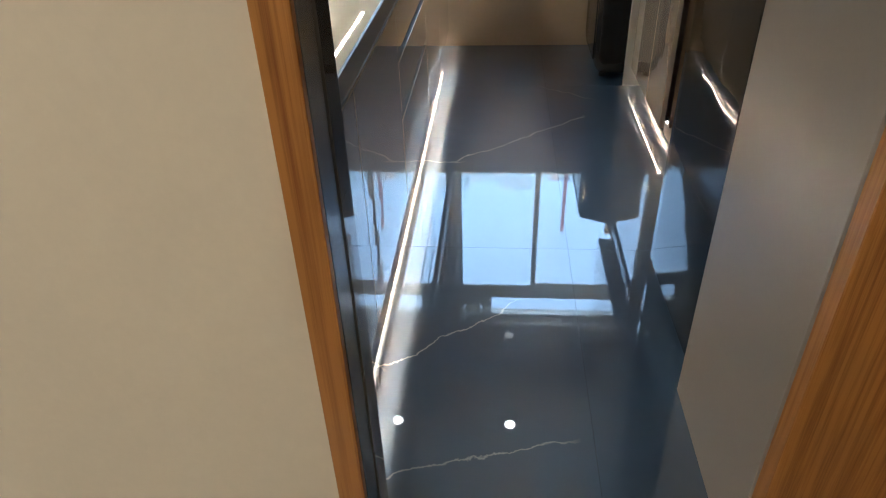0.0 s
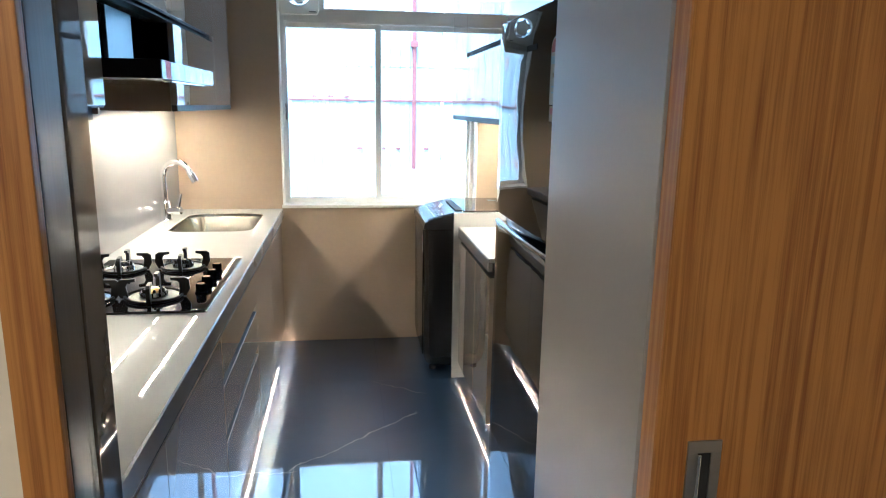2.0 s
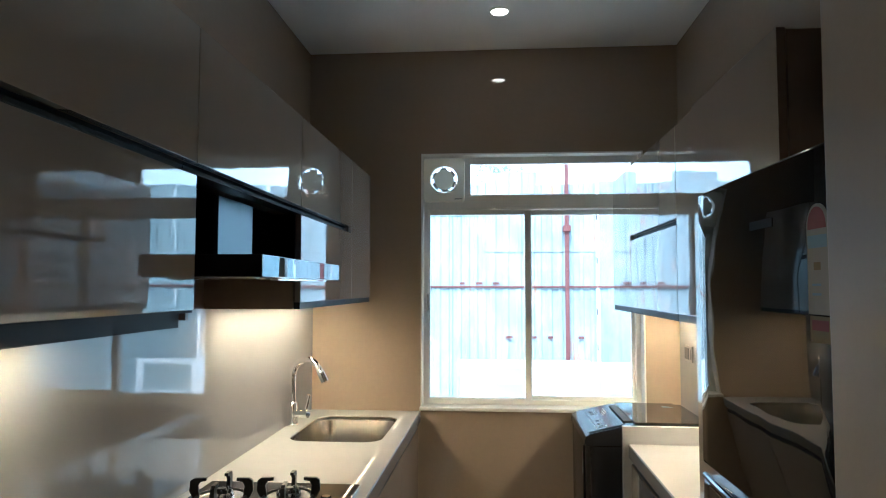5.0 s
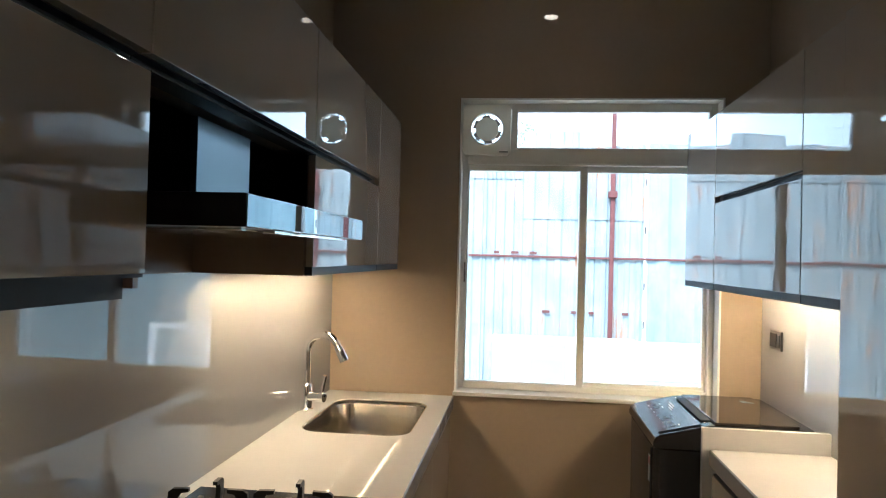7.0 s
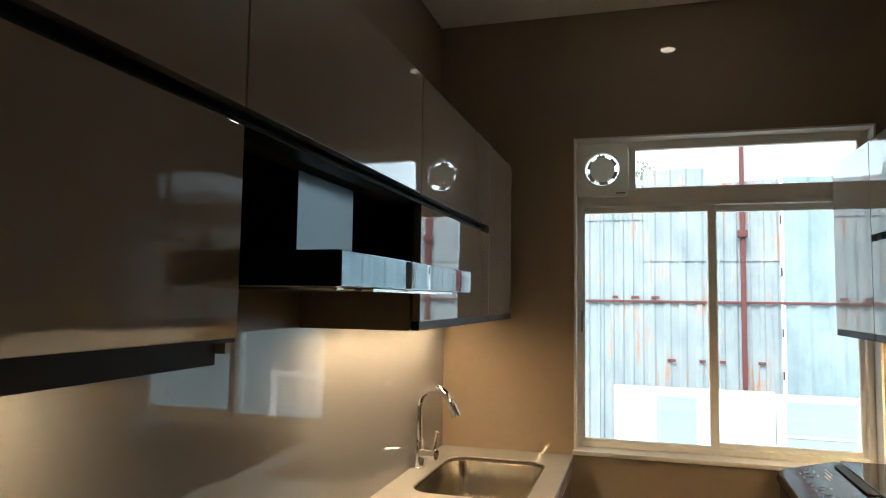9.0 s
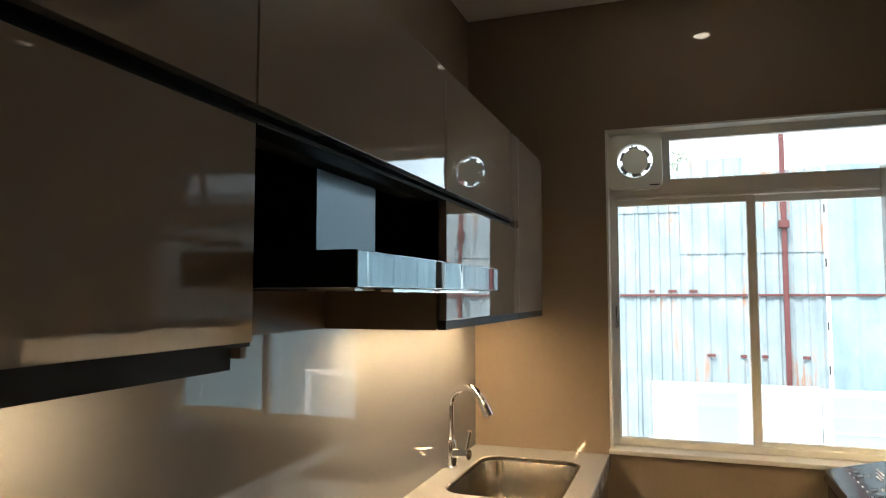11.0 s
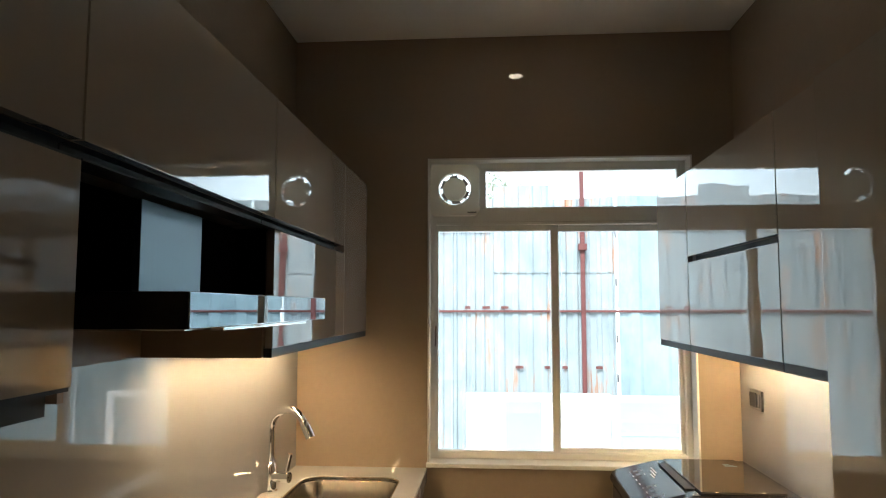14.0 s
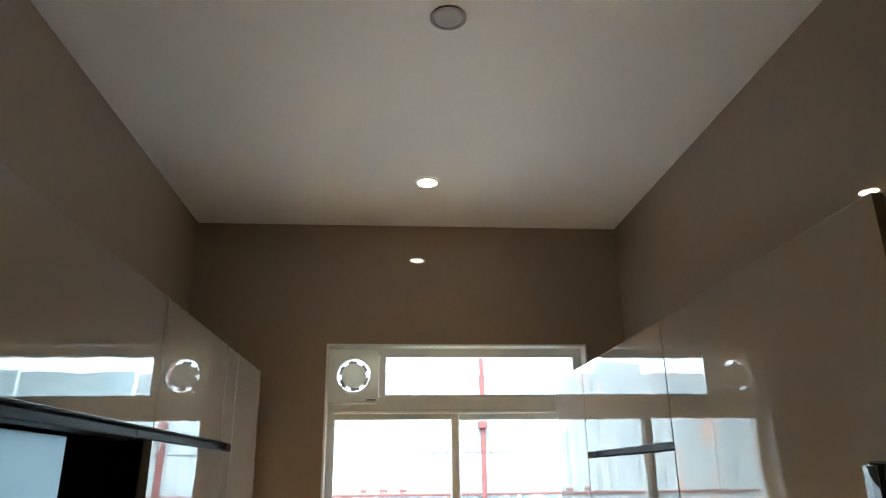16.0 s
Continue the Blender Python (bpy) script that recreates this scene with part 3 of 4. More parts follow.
# ---------------------------------------------------------------- left: base units
CAB = 0.372                                     # front plane of doors
TOE = 0.318


def base_unit(y0, y1, label, rows, split=()):
    """A base unit: carcass and glossy fronts. rows: list of (z0, z1); a shadow gap and a dark grip lie between rows."""
    u = thing("base_cabinet", (0.1, (y0 + y1) / 2, 0.1), label, "cabinet", "long row of base cabinets")
    part("body", box(-0.20, CAB - 0.045, y0 + 0.001, y1 - 0.001, 0.10, 0.829 if y0 < 3.55 else 0.64), CARCASS, u)
    part("grip_channel", prism([(CAB - 0.044, 0.778), (CAB - 0.002, 0.790), (CAB - 0.006, 0.796), (CAB - 0.030, 0.800), (CAB - 0.030, 0.829), (CAB - 0.044, 0.829)], "y", y0, y1), GOLA, u)
    for z0, z1 in rows:
        edges = [y0, *split, y1]
        for a, b in zip(edges, edges[1:]):
            part("drawer_front" if len(rows) > 1 else "door", box(CAB - 0.02, CAB, a + 0.0015, b - 0.0015, z0, z1, 0.0012), TAUPE, u)
    if len(rows) > 1:
        for upper, lower in zip(rows, rows[1:]):
            part("grip_channel", prism([(CAB - 0.044, lower[1] - 0.008), (CAB - 0.002, lower[1]), (CAB - 0.028, lower[1] + 0.006), (CAB - 0.028, upper[0]), (CAB - 0.044, upper[0])], "y", y0 + 0.012, y1 - 0.012), GOLA, u)
    return u


base_unit(1.37, 2.755, "glossy taupe base cabinet with a dark grip groove", [(0.10, 0.786)], (2.06,))
base_unit(2.757, 3.605, "glossy taupe three-drawer unit under the hob", [(0.645, 0.786), (0.445, 0.612), (0.10, 0.412)])
base_unit(3.607, YW - 0.004, "glossy taupe base cabinet under the sink", [(0.10, 0.786)], (4.26,))
structure("baseboard", box(TOE - 0.018, TOE, 1.37, YW - 0.003, 0.0, 0.098), TAUPE, "glossy taupe plinth below the cabinets", "plinth")
toe = thing("led_strip", (TOE + 0.02, 3.1, 0.09), "warm led strip below the base cabinets", "led strip", "led strips")
part("diffuser", box(CAB - 0.0435, CAB - 0.042, 1.40, 4.80, 0.118, 0.126), TOE_LED, toe)
# unseen lip, added to keep the led out of the floor's reflection
part("profile", prism([(CAB - 0.0445, 0.1155), (CAB - 0.038, 0.1155), (CAB - 0.038, 0.1165), (CAB - 0.0437, 0.1165), (CAB - 0.0437, 0.1275), (CAB - 0.0205, 0.1275), (CAB - 0.0205, 0.130), (CAB - 0.0445, 0.130)], "y", 1.39, 4.81), GOLA, toe, "slim dark profile with an added shield lip")

# counter with the sink cut out
SX0, SX1, SY0, SY1 = -0.138, 0.292, 4.135, 4.74


def slab_with_hole(x0, x1, y0, y1, z0, z1, hole):
    bm = bmesh.new()
    outer = [Vector((x0, y0, z1)), Vector((x1, y0, z1)), Vector((x1, y1, z1)), Vector((x0, y1, z1))]
    edges = []
    for loop in (outer, hole):
        vs = [bm.verts.new(p) for p in loop]
        edges += [bm.edges.new((vs[i], vs[(i + 1) % len(vs)])) for i in range(len(vs))]
    faces = [f for f in bmesh.ops.triangle_fill(bm, use_beauty=True, edges=edges)["geom"] if isinstance(f, bmesh.types.BMFace)]
    up = bmesh.ops.extrude_face_region(bm, geom=faces)["geom"]
    bmesh.ops.translate(bm, vec=(0, 0, z0 - z1), verts=[v for v in up if isinstance(v, bmesh.types.BMVert)])
    return bm


worktop = thing("worktop", (0.07, 3.1, 0.84), "polished beige quartz worktop on the long cabinets", "worktop")
part("slab", slab_with_hole(-0.232, CX - 0.004, 1.364, YW - 0.003, TOP - 0.018, TOP, round_rect(SX0, SX1, SY0, SY1, 0.085, TOP)), STONE, worktop)
part("front_edge", prism([(CX - 0.0038, TOP), (CX, TOP - 0.004), (CX, 0.822), (CX - 0.02, 0.822), (CX - 0.02, TOP - 0.0185), (CX - 0.0038, TOP - 0.0185)], "y", 1.364, YW - 0.003), STONE_EDGE, worktop, "quartz front edge, darker than the slab")

sink = thing("sink", ((SX0 + SX1) / 2, (SY0 + SY1) / 2, 0.70), "stainless steel undermount sink bowl", "sink")
loops = []
for d, z in ((-0.012, TOP - 0.0195), (0.004, TOP - 0.0195), (0.006, TOP - 0.024), (0.010, TOP - 0.14), (0.016, TOP - 0.175), (0.030, TOP - 0.203), (0.06, TOP - 0.215), (0.17, TOP - 0.222)):
    loops.append(round_rect(SX0 + d, SX1 - d, SY0 + d, SY1 - d, max(0.02, 0.085 - d * 0.2), z))
smooth(part("bowl", loft(loops, False, True), SINK_STEEL, sink))
dx, dy = (SX0 + SX1) / 2, (SY0 + SY1) / 2
smooth(part("drain", lathe([(0.045, 0), (0.043, 0.004), (0.034, 0.004), (0.030, 0.001), (0.012, 0.001), (0.012, 0.006), (0.0, 0.007)][:6], (dx, dy, TOP - 0.2215)), CHROME, sink))
rim = loft([round_rect(SX0 + 0.001, SX1 - 0.001, SY0 + 0.001, SY1 - 0.001, 0.084, TOP - 0.002), round_rect(SX0 + 0.006, SX1 - 0.006, SY0 + 0.006, SY1 - 0.006, 0.080, TOP - 0.004),
            round_rect(SX0 + 0.006, SX1 - 0.006, SY0 + 0.006, SY1 - 0.006, 0.080, TOP - 0.0185), round_rect(SX0 + 0.001, SX1 - 0.001, SY0 + 0.001, SY1 - 0.001, 0.084, TOP - 0.0185)])
smooth(part("rim", rim, STEEL, sink, "bright steel rim"))

# faucet
FX, FY = -0.207, 4.47
faucet = thing("faucet", (FX, FY, TOP), "chrome gooseneck kitchen faucet with a side lever", "faucet")
smooth(part("base", lathe([(0.031, 0), (0.031, 0.007), (0.026, 0.012), (0.026, 0.10), (0.023, 0.114), (0.013, 0.122)], (FX, FY, TOP), 28), CHROME, faucet))
reach = Vector((0.97, -0.24, 0)).normalized()
pts = [Vector((FX, FY, TOP + 0.11 + 0.019 * i)) for i in range(8)]
centre_z, rad = TOP + 0.250, 0.078
for i in range(0, 15):
    a = radians(180 - 11.2 * i)
    pts.append(Vector((FX, FY, centre_z)) + reach * (rad + rad * math.cos(a)) + Vector((0, 0, rad * math.sin(a))))
smooth(part("spout", tube(pts, 0.0158, 20), CHROME, faucet))
tip = pts[-1]
way = (pts[-1] - pts[-2]).normalized()
smooth(part("spray_head", tube([tip - way * 0.004, tip, tip + way * 0.02, tip + way * 0.06, tip + way * 0.066], lambda u: 0.0165 + 0.003 * min(1, u * 3), 20), CHROME, faucet))
smooth(part("handle_hub", rod((FX + 0.018, FY - 0.004, TOP + 0.062), (FX + 0.085, FY - 0.020, TOP + 0.062), 0.021, sides=20), CHROME, faucet))
smooth(part("lever", tube([(FX + 0.068, FY - 0.016, TOP + 0.07), (FX + 0.076, FY - 0.018, TOP + 0.10), (FX + 0.088, FY - 0.021, TOP + 0.155)], 0.0092, 14), CHROME, faucet))

# ---------------------------------------------------------------- hob
HX0, HX1, HY0, HY1 = -0.185, 0.337, 2.718, 3.470
hob = thing("gas_hob", ((HX0 + HX1) / 2, (HY0 + HY1) / 2, TOP), "black glass four-burner gas hob set on the worktop", "hob")
part("glass_top", box(HX0, HX1, HY0, HY1, TOP + 0.002, TOP + 0.010, 0.002), BLACK_GLASS, hob)
part("edge_trim", box(HX1, HX1 + 0.004, HY0, HY1, TOP + 0.001, TOP + 0.009, 0.001), STEEL, hob, "steel edge trim")


def burner(x, y, r, cap, pan):
    z = TOP + 0.010
    b = smooth(part("burner", lathe([(r * 1.6, 0.0), (r * 1.6, 0.004), (r * 1.5, 0.008), (r * 1.3, 0.005), (r * 0.8, 0.006)], (x, y, z)), pan, hob, "bright alloy drip ring" if pan is BURNER_ALLOY else "black drip ring"))
    smooth(part("burner_ring", lathe([(r * 0.85, 0.004), (r * 0.85, 0.018), (r * 0.78, 0.024), (r * 0.4, 0.024)], (x, y, z)), BURNER_ALLOY if pan is BURNER_ALLOY else DARK_CHROME, b))
    smooth(part("burner_cap", lathe([(r * 0.36, 0.022), (r * 0.36, 0.031), (r * 0.30, 0.035), (r * 0.08, 0.036)], (x, y, z)), cap, b))
    for k in range(10):
        a = 2 * math.pi * k / 10
        part("flame_tooth", rod((x + r * 0.6 * math.cos(a), y + r * 0.6 * math.sin(a), z + 0.022), (x + r * 0.6 * math.cos(a), y + r * 0.6 * math.sin(a), z + 0.033), r * 0.11, r * 0.08, sides=6), IRON, b)
    smooth(part("support_ring", tube([(x + r * 1.7 * math.cos(2 * math.pi * i / 32), y + r * 1.7 * math.sin(2 * math.pi * i / 32), z + 0.008) for i in range(33)], 0.005, 8), IRON, hob))
    for k in range(4):
        a = radians(90 * k + 6)
        d = Vector((math.cos(a), math.sin(a), 0))
        n = Vector((-math.sin(a), math.cos(a), 0)) * 0.006
        c = Vector((x, y, z))
        outline = [(r * 1.50, 0.004), (r * 1.95, 0.004), (r * 2.2, 0.026), (r * 2.15, 0.058), (r * 1.9, 0.066), (r * 1.05, 0.067), (r * 1.05, 0.058), (r * 1.45, 0.055), (r * 1.62, 0.042), (r * 1.55, 0.02)]
        bm = bmesh.new()
        s1 = [bm.verts.new(c + d * u + Vector((0, 0, v)) + n) for u, v in outline]
        s2 = [bm.verts.new(c + d * u + Vector((0, 0, v)) - n) for u, v in outline]
        bm.faces.new(s1)
        bm.faces.new(s2[::-1])
        for i in range(len(outline)):
            j = (i + 1) % len(outline)
            bm.faces.new((s1[i], s1[j], s2[j], s2[i]))
        part("pan_support", bm, IRON, hob)


burner(-0.070, 3.275, 0.046, IRON, BURNER_ALLOY)
burner(0.142, 3.300, 0.046, IRON, IRON)
burner(0.142, 2.880, 0.052, BRASS, IRON)
burner(-0.055, 2.860, 0.044, IRON, BURNER_ALLOY)
for ky in (3.225, 3.125, 3.025, 2.925):
    k = smooth(part("knob", lathe([(0.020, 0), (0.020, 0.004), (0.0165, 0.006), (0.0165, 0.029), (0.015, 0.032), (0.006, 0.0325)], (0.283, ky, TOP + 0.010), 20), BLACK_MATT, hob))
    part("knob_cap", rod((0.283, ky, TOP + 0.0425), (0.283, ky, TOP + 0.0435), 0.013, sides=20), STEEL, k)

# ---------------------------------------------------------------- left: wall cabinets
UX = 0.122
UB, US0, US1, UT = 1.490, 1.836, 1.853, 2.174
UY0, UY1 = 1.37, 4.765


def left_wall_unit(y0, y1, label, lower_door, slot=True):
    u = thing("wall_cabinet", (0.0, (y0 + y1) / 2, UB), label, "cabinet", "wall cabinets above the long counter")
    low = UB + 0.024 if lower_door else US0
    part("body", box(XL + 0.002, UX - 0.050, y0 + 0.001, y1 - 0.001, low, UT - 0.002), CARCASS, u)
    if slot:
        part("flap_door", box(UX - 0.02, UX, y0 + 0.0015, y1 - 0.0015, US1, UT, 0.0012), TAUPE, u)
        part("grip_channel", prism([(UX - 0.049, US0 - 0.0115), (UX - 0.0005, US0 - 0.0115), (UX - 0.002, US0 - 0.008), (UX - 0.036, US0 - 0.004), (UX - 0.036, US1 - 0.004), (UX - 0.021, US1 - 0.001), (UX - 0.049, US1 - 0.001)], "y", y0 + 0.001, y1 - (0.018 if lower_door and y0 > 3 else 0.001)), GOLA, u)
        if lower_door:
            part("lower_door", box(UX - 0.02, UX, y0 + 0.0015, y1 - 0.0015, UB + 0.024, US0 - 0.012, 0.0012), TAUPE, u)
    else:
        part("filler_panel", box(UX - 0.02, UX, y0 + 0.001, y1, UB + 0.024, UT, 0.0012), TAUPE, u)
    if lower_door:
        part("light_rail", prism([(XL + 0.05, UB - 0.016), (UX - 0.036, UB - 0.016), (UX - 0.036, UB + 0.018), (UX - 0.004, UB + 0.018), (UX - 0.004, UB + 0.0235), (XL + 0.05, UB + 0.0235)] if y0 < 2.6 else
             [(XL + 0.05, UB + 0.006), (UX - 0.03, UB + 0.006), (UX - 0.03, UB), (UX - 0.002, UB), (UX - 0.002, UB + 0.0235), (XL + 0.05, UB + 0.0235)], "y", y0 + 0.002, y1 - 0.001), GOLA, u, "dark light rail")
    return u


left_wall_unit(UY0, 2.632, "glossy taupe wall cabinet with a dark grip channel", True)
left_wall_unit(2.634, 3.463, "glossy taupe flap cabinet above the cooker hood", False)
left_wall_unit(3.465, 4.303, "glossy taupe wall cabinet above the sink", True)
left_wall_unit(4.305, UY1, "glossy taupe filler unit at the window end", True, False)

# hood in its niche
hood = thing("cooker_hood", (0.05, 3.04, 1.6), "black cooker hood with a mirror-like glass visor", "cooker hood")
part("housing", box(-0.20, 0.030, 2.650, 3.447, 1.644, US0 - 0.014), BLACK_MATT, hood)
part("duct_cover", box(0.031, 0.045, 2.937, 3.197, 1.650, US0 - 0.016, 0.001), DUCT_STEEL, hood, "satin steel duct cover")
part("visor", box(-0.10, 0.268, 2.656, 3.418, 1.590, 1.643, 0.0015), VISOR_BLACK, hood, "black visor box")
part("visor_front", box(0.2682, 0.2712, 2.657, 3.417, 1.591, 1.642, 0.0008), MIRROR_STEEL, hood, "mirror-finish steel front plate")
part("filter_mesh", box(-0.08, 0.235, 2.72, 3.36, 1.586, 1.5898), STEEL, hood, "steel grease filter")
part("front_rail", box(0.240, 0.262, 2.80, 3.28, 1.584, 1.5898, 0.001), CHROME, hood)
niche = thing("hood_niche", (-0.05, 3.04, UB), "brown laminate niche around the cooker hood", "niche")
for y0, y1 in ((2.6345, 2.6485), (3.4485, 3.4625)):
    part("side_panel", box(XL + 0.034, UX - 0.022, y0, y1, UB, 1.618), CARCASS, niche)
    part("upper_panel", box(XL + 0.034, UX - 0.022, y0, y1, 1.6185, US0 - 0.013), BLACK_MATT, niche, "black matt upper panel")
part("back_panel", box(XL + 0.034, XL + 0.044, 2.649, 3.448, UB, 1.618), CARCASS, niche)


def led_bar(x, y0, y1, z, light):
    s = thing("led_strip", (x, (y0 + y1) / 2, z), "warm led strip below the wall cabinets", "led strip", "led strips")
    part("profile", put_box(box(x - 0.010, x - 0.0065, y0, y1, z, z + 0.006), x + 0.0065, x + 0.010, y0, y1, z, z + 0.006), STEEL, s)
    part("diffuser", box(x - 0.006, x + 0.006, y0 + 0.002, y1 - 0.002, z + 0.001, z + 0.0055), light, s)


led_bar(-0.125, 3.53, 4.70, UB, LED)
led_bar(-0.125, 1.45, 2.60, UB - 0.0225, LED_NEAR)

# tall dark-framed appliance at the hall end of the counter
oven = thing("countertop_oven", (-0.03, 1.7, TOP), "dark framed countertop oven at the end of the worktop", "oven")
part("body", box(-0.22, 0.06, 1.42, 2.02, TOP + 0.001, 1.455, 0.006), GASKET, oven)
part("door_frame", put_box(put_box(put_box(box(0.061, 0.082, 1.42, 2.02, 1.42, 1.455, 0.003), 0.061, 0.082, 1.42, 2.02, TOP + 0.004, TOP + 0.04, 0.003),
     0.061, 0.082, 1.42, 1.455, TOP + 0.04, 1.42, 0.003), 0.061, 0.082, 1.985, 2.02, TOP + 0.04, 1.42, 0.003), OUTLET, oven)
part("door_glass", box(0.061, 0.072, 1.4555, 1.9845, TOP + 0.041, 1.4195), BLACK_GLASS, oven)

# ---------------------------------------------------------------- right: small counter, wall cabinet, tall unit
RX, RB, RS0, RS1, RT = 1.455, 1.448, 1.793, 1.817, 2.152
RY0 = 3.352
small = thing("base_cabinet", (1.6, 3.78, 0.1), "glossy taupe base cabinet beside the washing machine", "cabinet")
part("body", box(1.4375, XR - 0.014, 3.41, 4.196, 0.10, 0.784), CARCASS, small)
part("door", box(1.396, 1.416, 3.41, 3.745, 0.10, 0.792, 0.0012), TAUPE, small)
part("door", box(1.396, 1.416, 3.748, 4.192, 0.10, 0.792, 0.0012), TAUPE, small)
part("grip_channel", prism([(1.458, 0.785), (1.398, 0.795), (1.44, 0.802), (1.44, 0.822), (1.458, 0.822)], "y", 3.41, 4.195), GOLA, small)
part("plinth", box(1.462, 1.48, 3.41, 4.196, 0.0, 0.099), TAUPE, small)
rtoe = thing("led_strip", (1.445, 3.8, 0.09), "warm led strip below the small cabinet", "led strip", "led strips")
part("diffuser", box(1.4345, 1.436, 3.43, 4.17, 0.118, 0.126), TOE_LED_SMALL, rtoe)
# the same added shield lip, mirrored for the small cabinet
part("profile", prism([(1.437, 0.1155), (1.4285, 0.1155), (1.4285, 0.1165), (1.4362, 0.1165), (1.4362, 0.1275), (1.4165, 0.1275), (1.4165, 0.130), (1.437, 0.130)], "y", 3.42, 4.18), GOLA, rtoe, "slim dark profile with an added shield lip")
rtop = thing("worktop", (1.62, 3.8, 0.85), "beige quartz worktop on the small cabinet", "worktop")
part("slab", box(1.390, XR - 0.0125, 3.41, 4.198, TOP - 0.018, TOP, 0.001), STONE, rtop)
part("front_edge", prism([(1.3898, TOP), (1.386, TOP - 0.004), (1.386, 0.823), (1.406, 0.823), (1.406, TOP - 0.0185), (1.3898, TOP - 0.0185)], "y", 3.41, 4.198), STONE_EDGE, rtop, "quartz front edge, darker than the slab")
divider = thing("divider_panel", (1.6, 4.215, 0.0), "beige quartz divider between worktop and washing machine", "panel")
part("board", box(1.362, XR - 0.0125, 4.2, 4.222, 0.0, 0.957, 0.0015), STONE, divider)


def right_wall_unit(y0, y1, label, slot_from, slot_to):
    u = thing("wall_cabinet", (1.6, (y0 + y1) / 2, RB), label, "cabinet", "wall cabinets above the small counter")
    part("body", box(RX + 0.05, XR - 0.014, y0 + 0.001, y1 - 0.001, RB + 0.026, RT - 0.002), CARCASS, u)
    if slot_to:
        part("flap_door", box(RX, RX + 0.02, y0 + 0.0015, y1 - 0.0015, RS1, RT, 0.0012), TAUPE, u)
        part("lower_door", box(RX, RX + 0.02, y0 + 0.0015, y1 - 0.0015, RB + 0.026, RS0, 0.0012), TAUPE, u)
        part("grip_channel", prism([(RX + 0.049, RS0 - 0.008), (RX + 0.002, RS0), (RX + 0.03, RS0 + 0.008), (RX + 0.03, RS1), (RX + 0.049, RS1)], "y", slot_from, slot_to), GOLA, u)
    else:
        part("door", box(RX, RX + 0.02, y0 + 0.0015, y1 - 0.0015, RB + 0.026, RT, 0.0012), TAUPE, u)
    part("light_rail", prism([(RX + 0.002, RB), (RX + 0.03, RB), (RX + 0.03, RB + 0.006), (XR - 0.05, RB + 0.006), (XR - 0.05, RB + 0.0255), (RX + 0.002, RB + 0.0255)], "y", y0 + 0.002, y1 - 0.001), GOLA, u, "dark light rail")
    return u


right_wall_unit(RY0, 3.608, "narrow glossy taupe wall cabinet beside the tall unit", 0, 0)
right_wall_unit(3.610, 4.446, "glossy taupe wall cabinet with a dark grip channel", 3.612, 4.44)
right_wall_unit(4.448, YW - 0.004, "glossy taupe wall cabinet at the window end", 0, 0)
led_bar(1.70, 3.42, 4.80, RB, LED)

tall = thing("tall_cabinet", (1.65, 3.05, 0.0), "glossy taupe tall cabinet between fridge and small counter", "cabinet")
part("body", box(1.4665, XR - 0.004, 2.760, 3.349, 0.1, 2.152), CARCASS, tall)
part("side_panel", box(1.4665, XR - 0.004, 2.692, 2.7585, 0.0, 2.152), CARCASS, tall, "brown laminate side panel")
front = part("front_panel", box(1.444, 1.464, 2.693, 3.349, 0.10, 2.158, 0.0015), TAUPE, tall)
part("edge_band", box(1.4445, 1.4635, 2.6915, 2.6928, 0.10, 2.157), CARCASS, front, "brown laminate edge")
part("plinth", box(1.50, 1.52, 2.776, 3.388, 0.0, 0.099), TAUPE, tall)

# ---------------------------------------------------------------- refrigerator
FXR, FY0, FY1, FH, FS0, FS1 = 1.203, 1.955, 2.525, 1.747, 1.200, 1.232


def bowed_door(z0, z1):
    """A slightly bowed door front with rounded edges."""
    n = 16
    loops = []
    for z, inset in ((z0, 0.003), (z0 + 0.002, 0.0008), (z0 + 0.005, 0.0), (z1 - 0.005, 0.0), (z1 - 0.002, 0.0008), (z1, 0.003)):
        front = []
        for i in range(n + 1):
            u = i / n
            y = FY0 + inset + (FY1 - FY0 - 2 * inset) * u
            e = min(u, 1 - u) * (FY1 - FY0)
            x = FXR + inset + 0.010 * (1 - u) + 0.002 * (2 * u - 1) ** 2 + 0.016 * max(0, 1 - e / 0.014) ** 2
            front.append(Vector((x, y, z)))
        back = [Vector((FXR + 0.075, FY1 - inset, z)), Vector((FXR + 0.075, FY0 + inset, z))]
        loops.append(front + back)
    return loft(loops, True, True)


fridge = thing("refrigerator", (1.5, 2.17, 0.0), "glossy black two-door refrigerator standing in its niche", "refrigerator")
part("body", box(FXR + 0.078, 1.80, FY0 + 0.004, FY1 - 0.004, 0.03, FH - 0.012, 0.008), FRIDGE_SIDE, fridge)
smooth(part("freezer_door", bowed_door(FS1, FH), FRIDGE_BLACK, fridge), 50)
lower = smooth(part("fridge_door", bowed_door(0.05, FS0), FRIDGE_BLACK, fridge), 50)
part("door_grip", tube([(FXR + 0.010 - 0.006 * (1 - (2 * i / 12 - 1) ** 2), FY0 + 0.02 + (FY1 - FY0 - 0.04) * i / 12, FS0 + 0.004) for i in range(13)], 0.0065, 10), DARK_CHROME, lower, "dark chrome grip strip")
for fy in (FY0 + 0.05, FY1 - 0.05):
    part("foot", rod((FXR + 0.12, fy, 0.0), (FXR + 0.12, fy, 0.032), 0.018), GASKET, fridge)
    part("foot", rod((1.74, fy, 0.0), (1.74, fy, 0.032), 0.018), GASKET, fridge)


def door_x(y):
    u = (y - FY0) / (FY1 - FY0)
    return FXR + 0.010 * (1 - u) + 0.002 * (2 * u - 1) ** 2


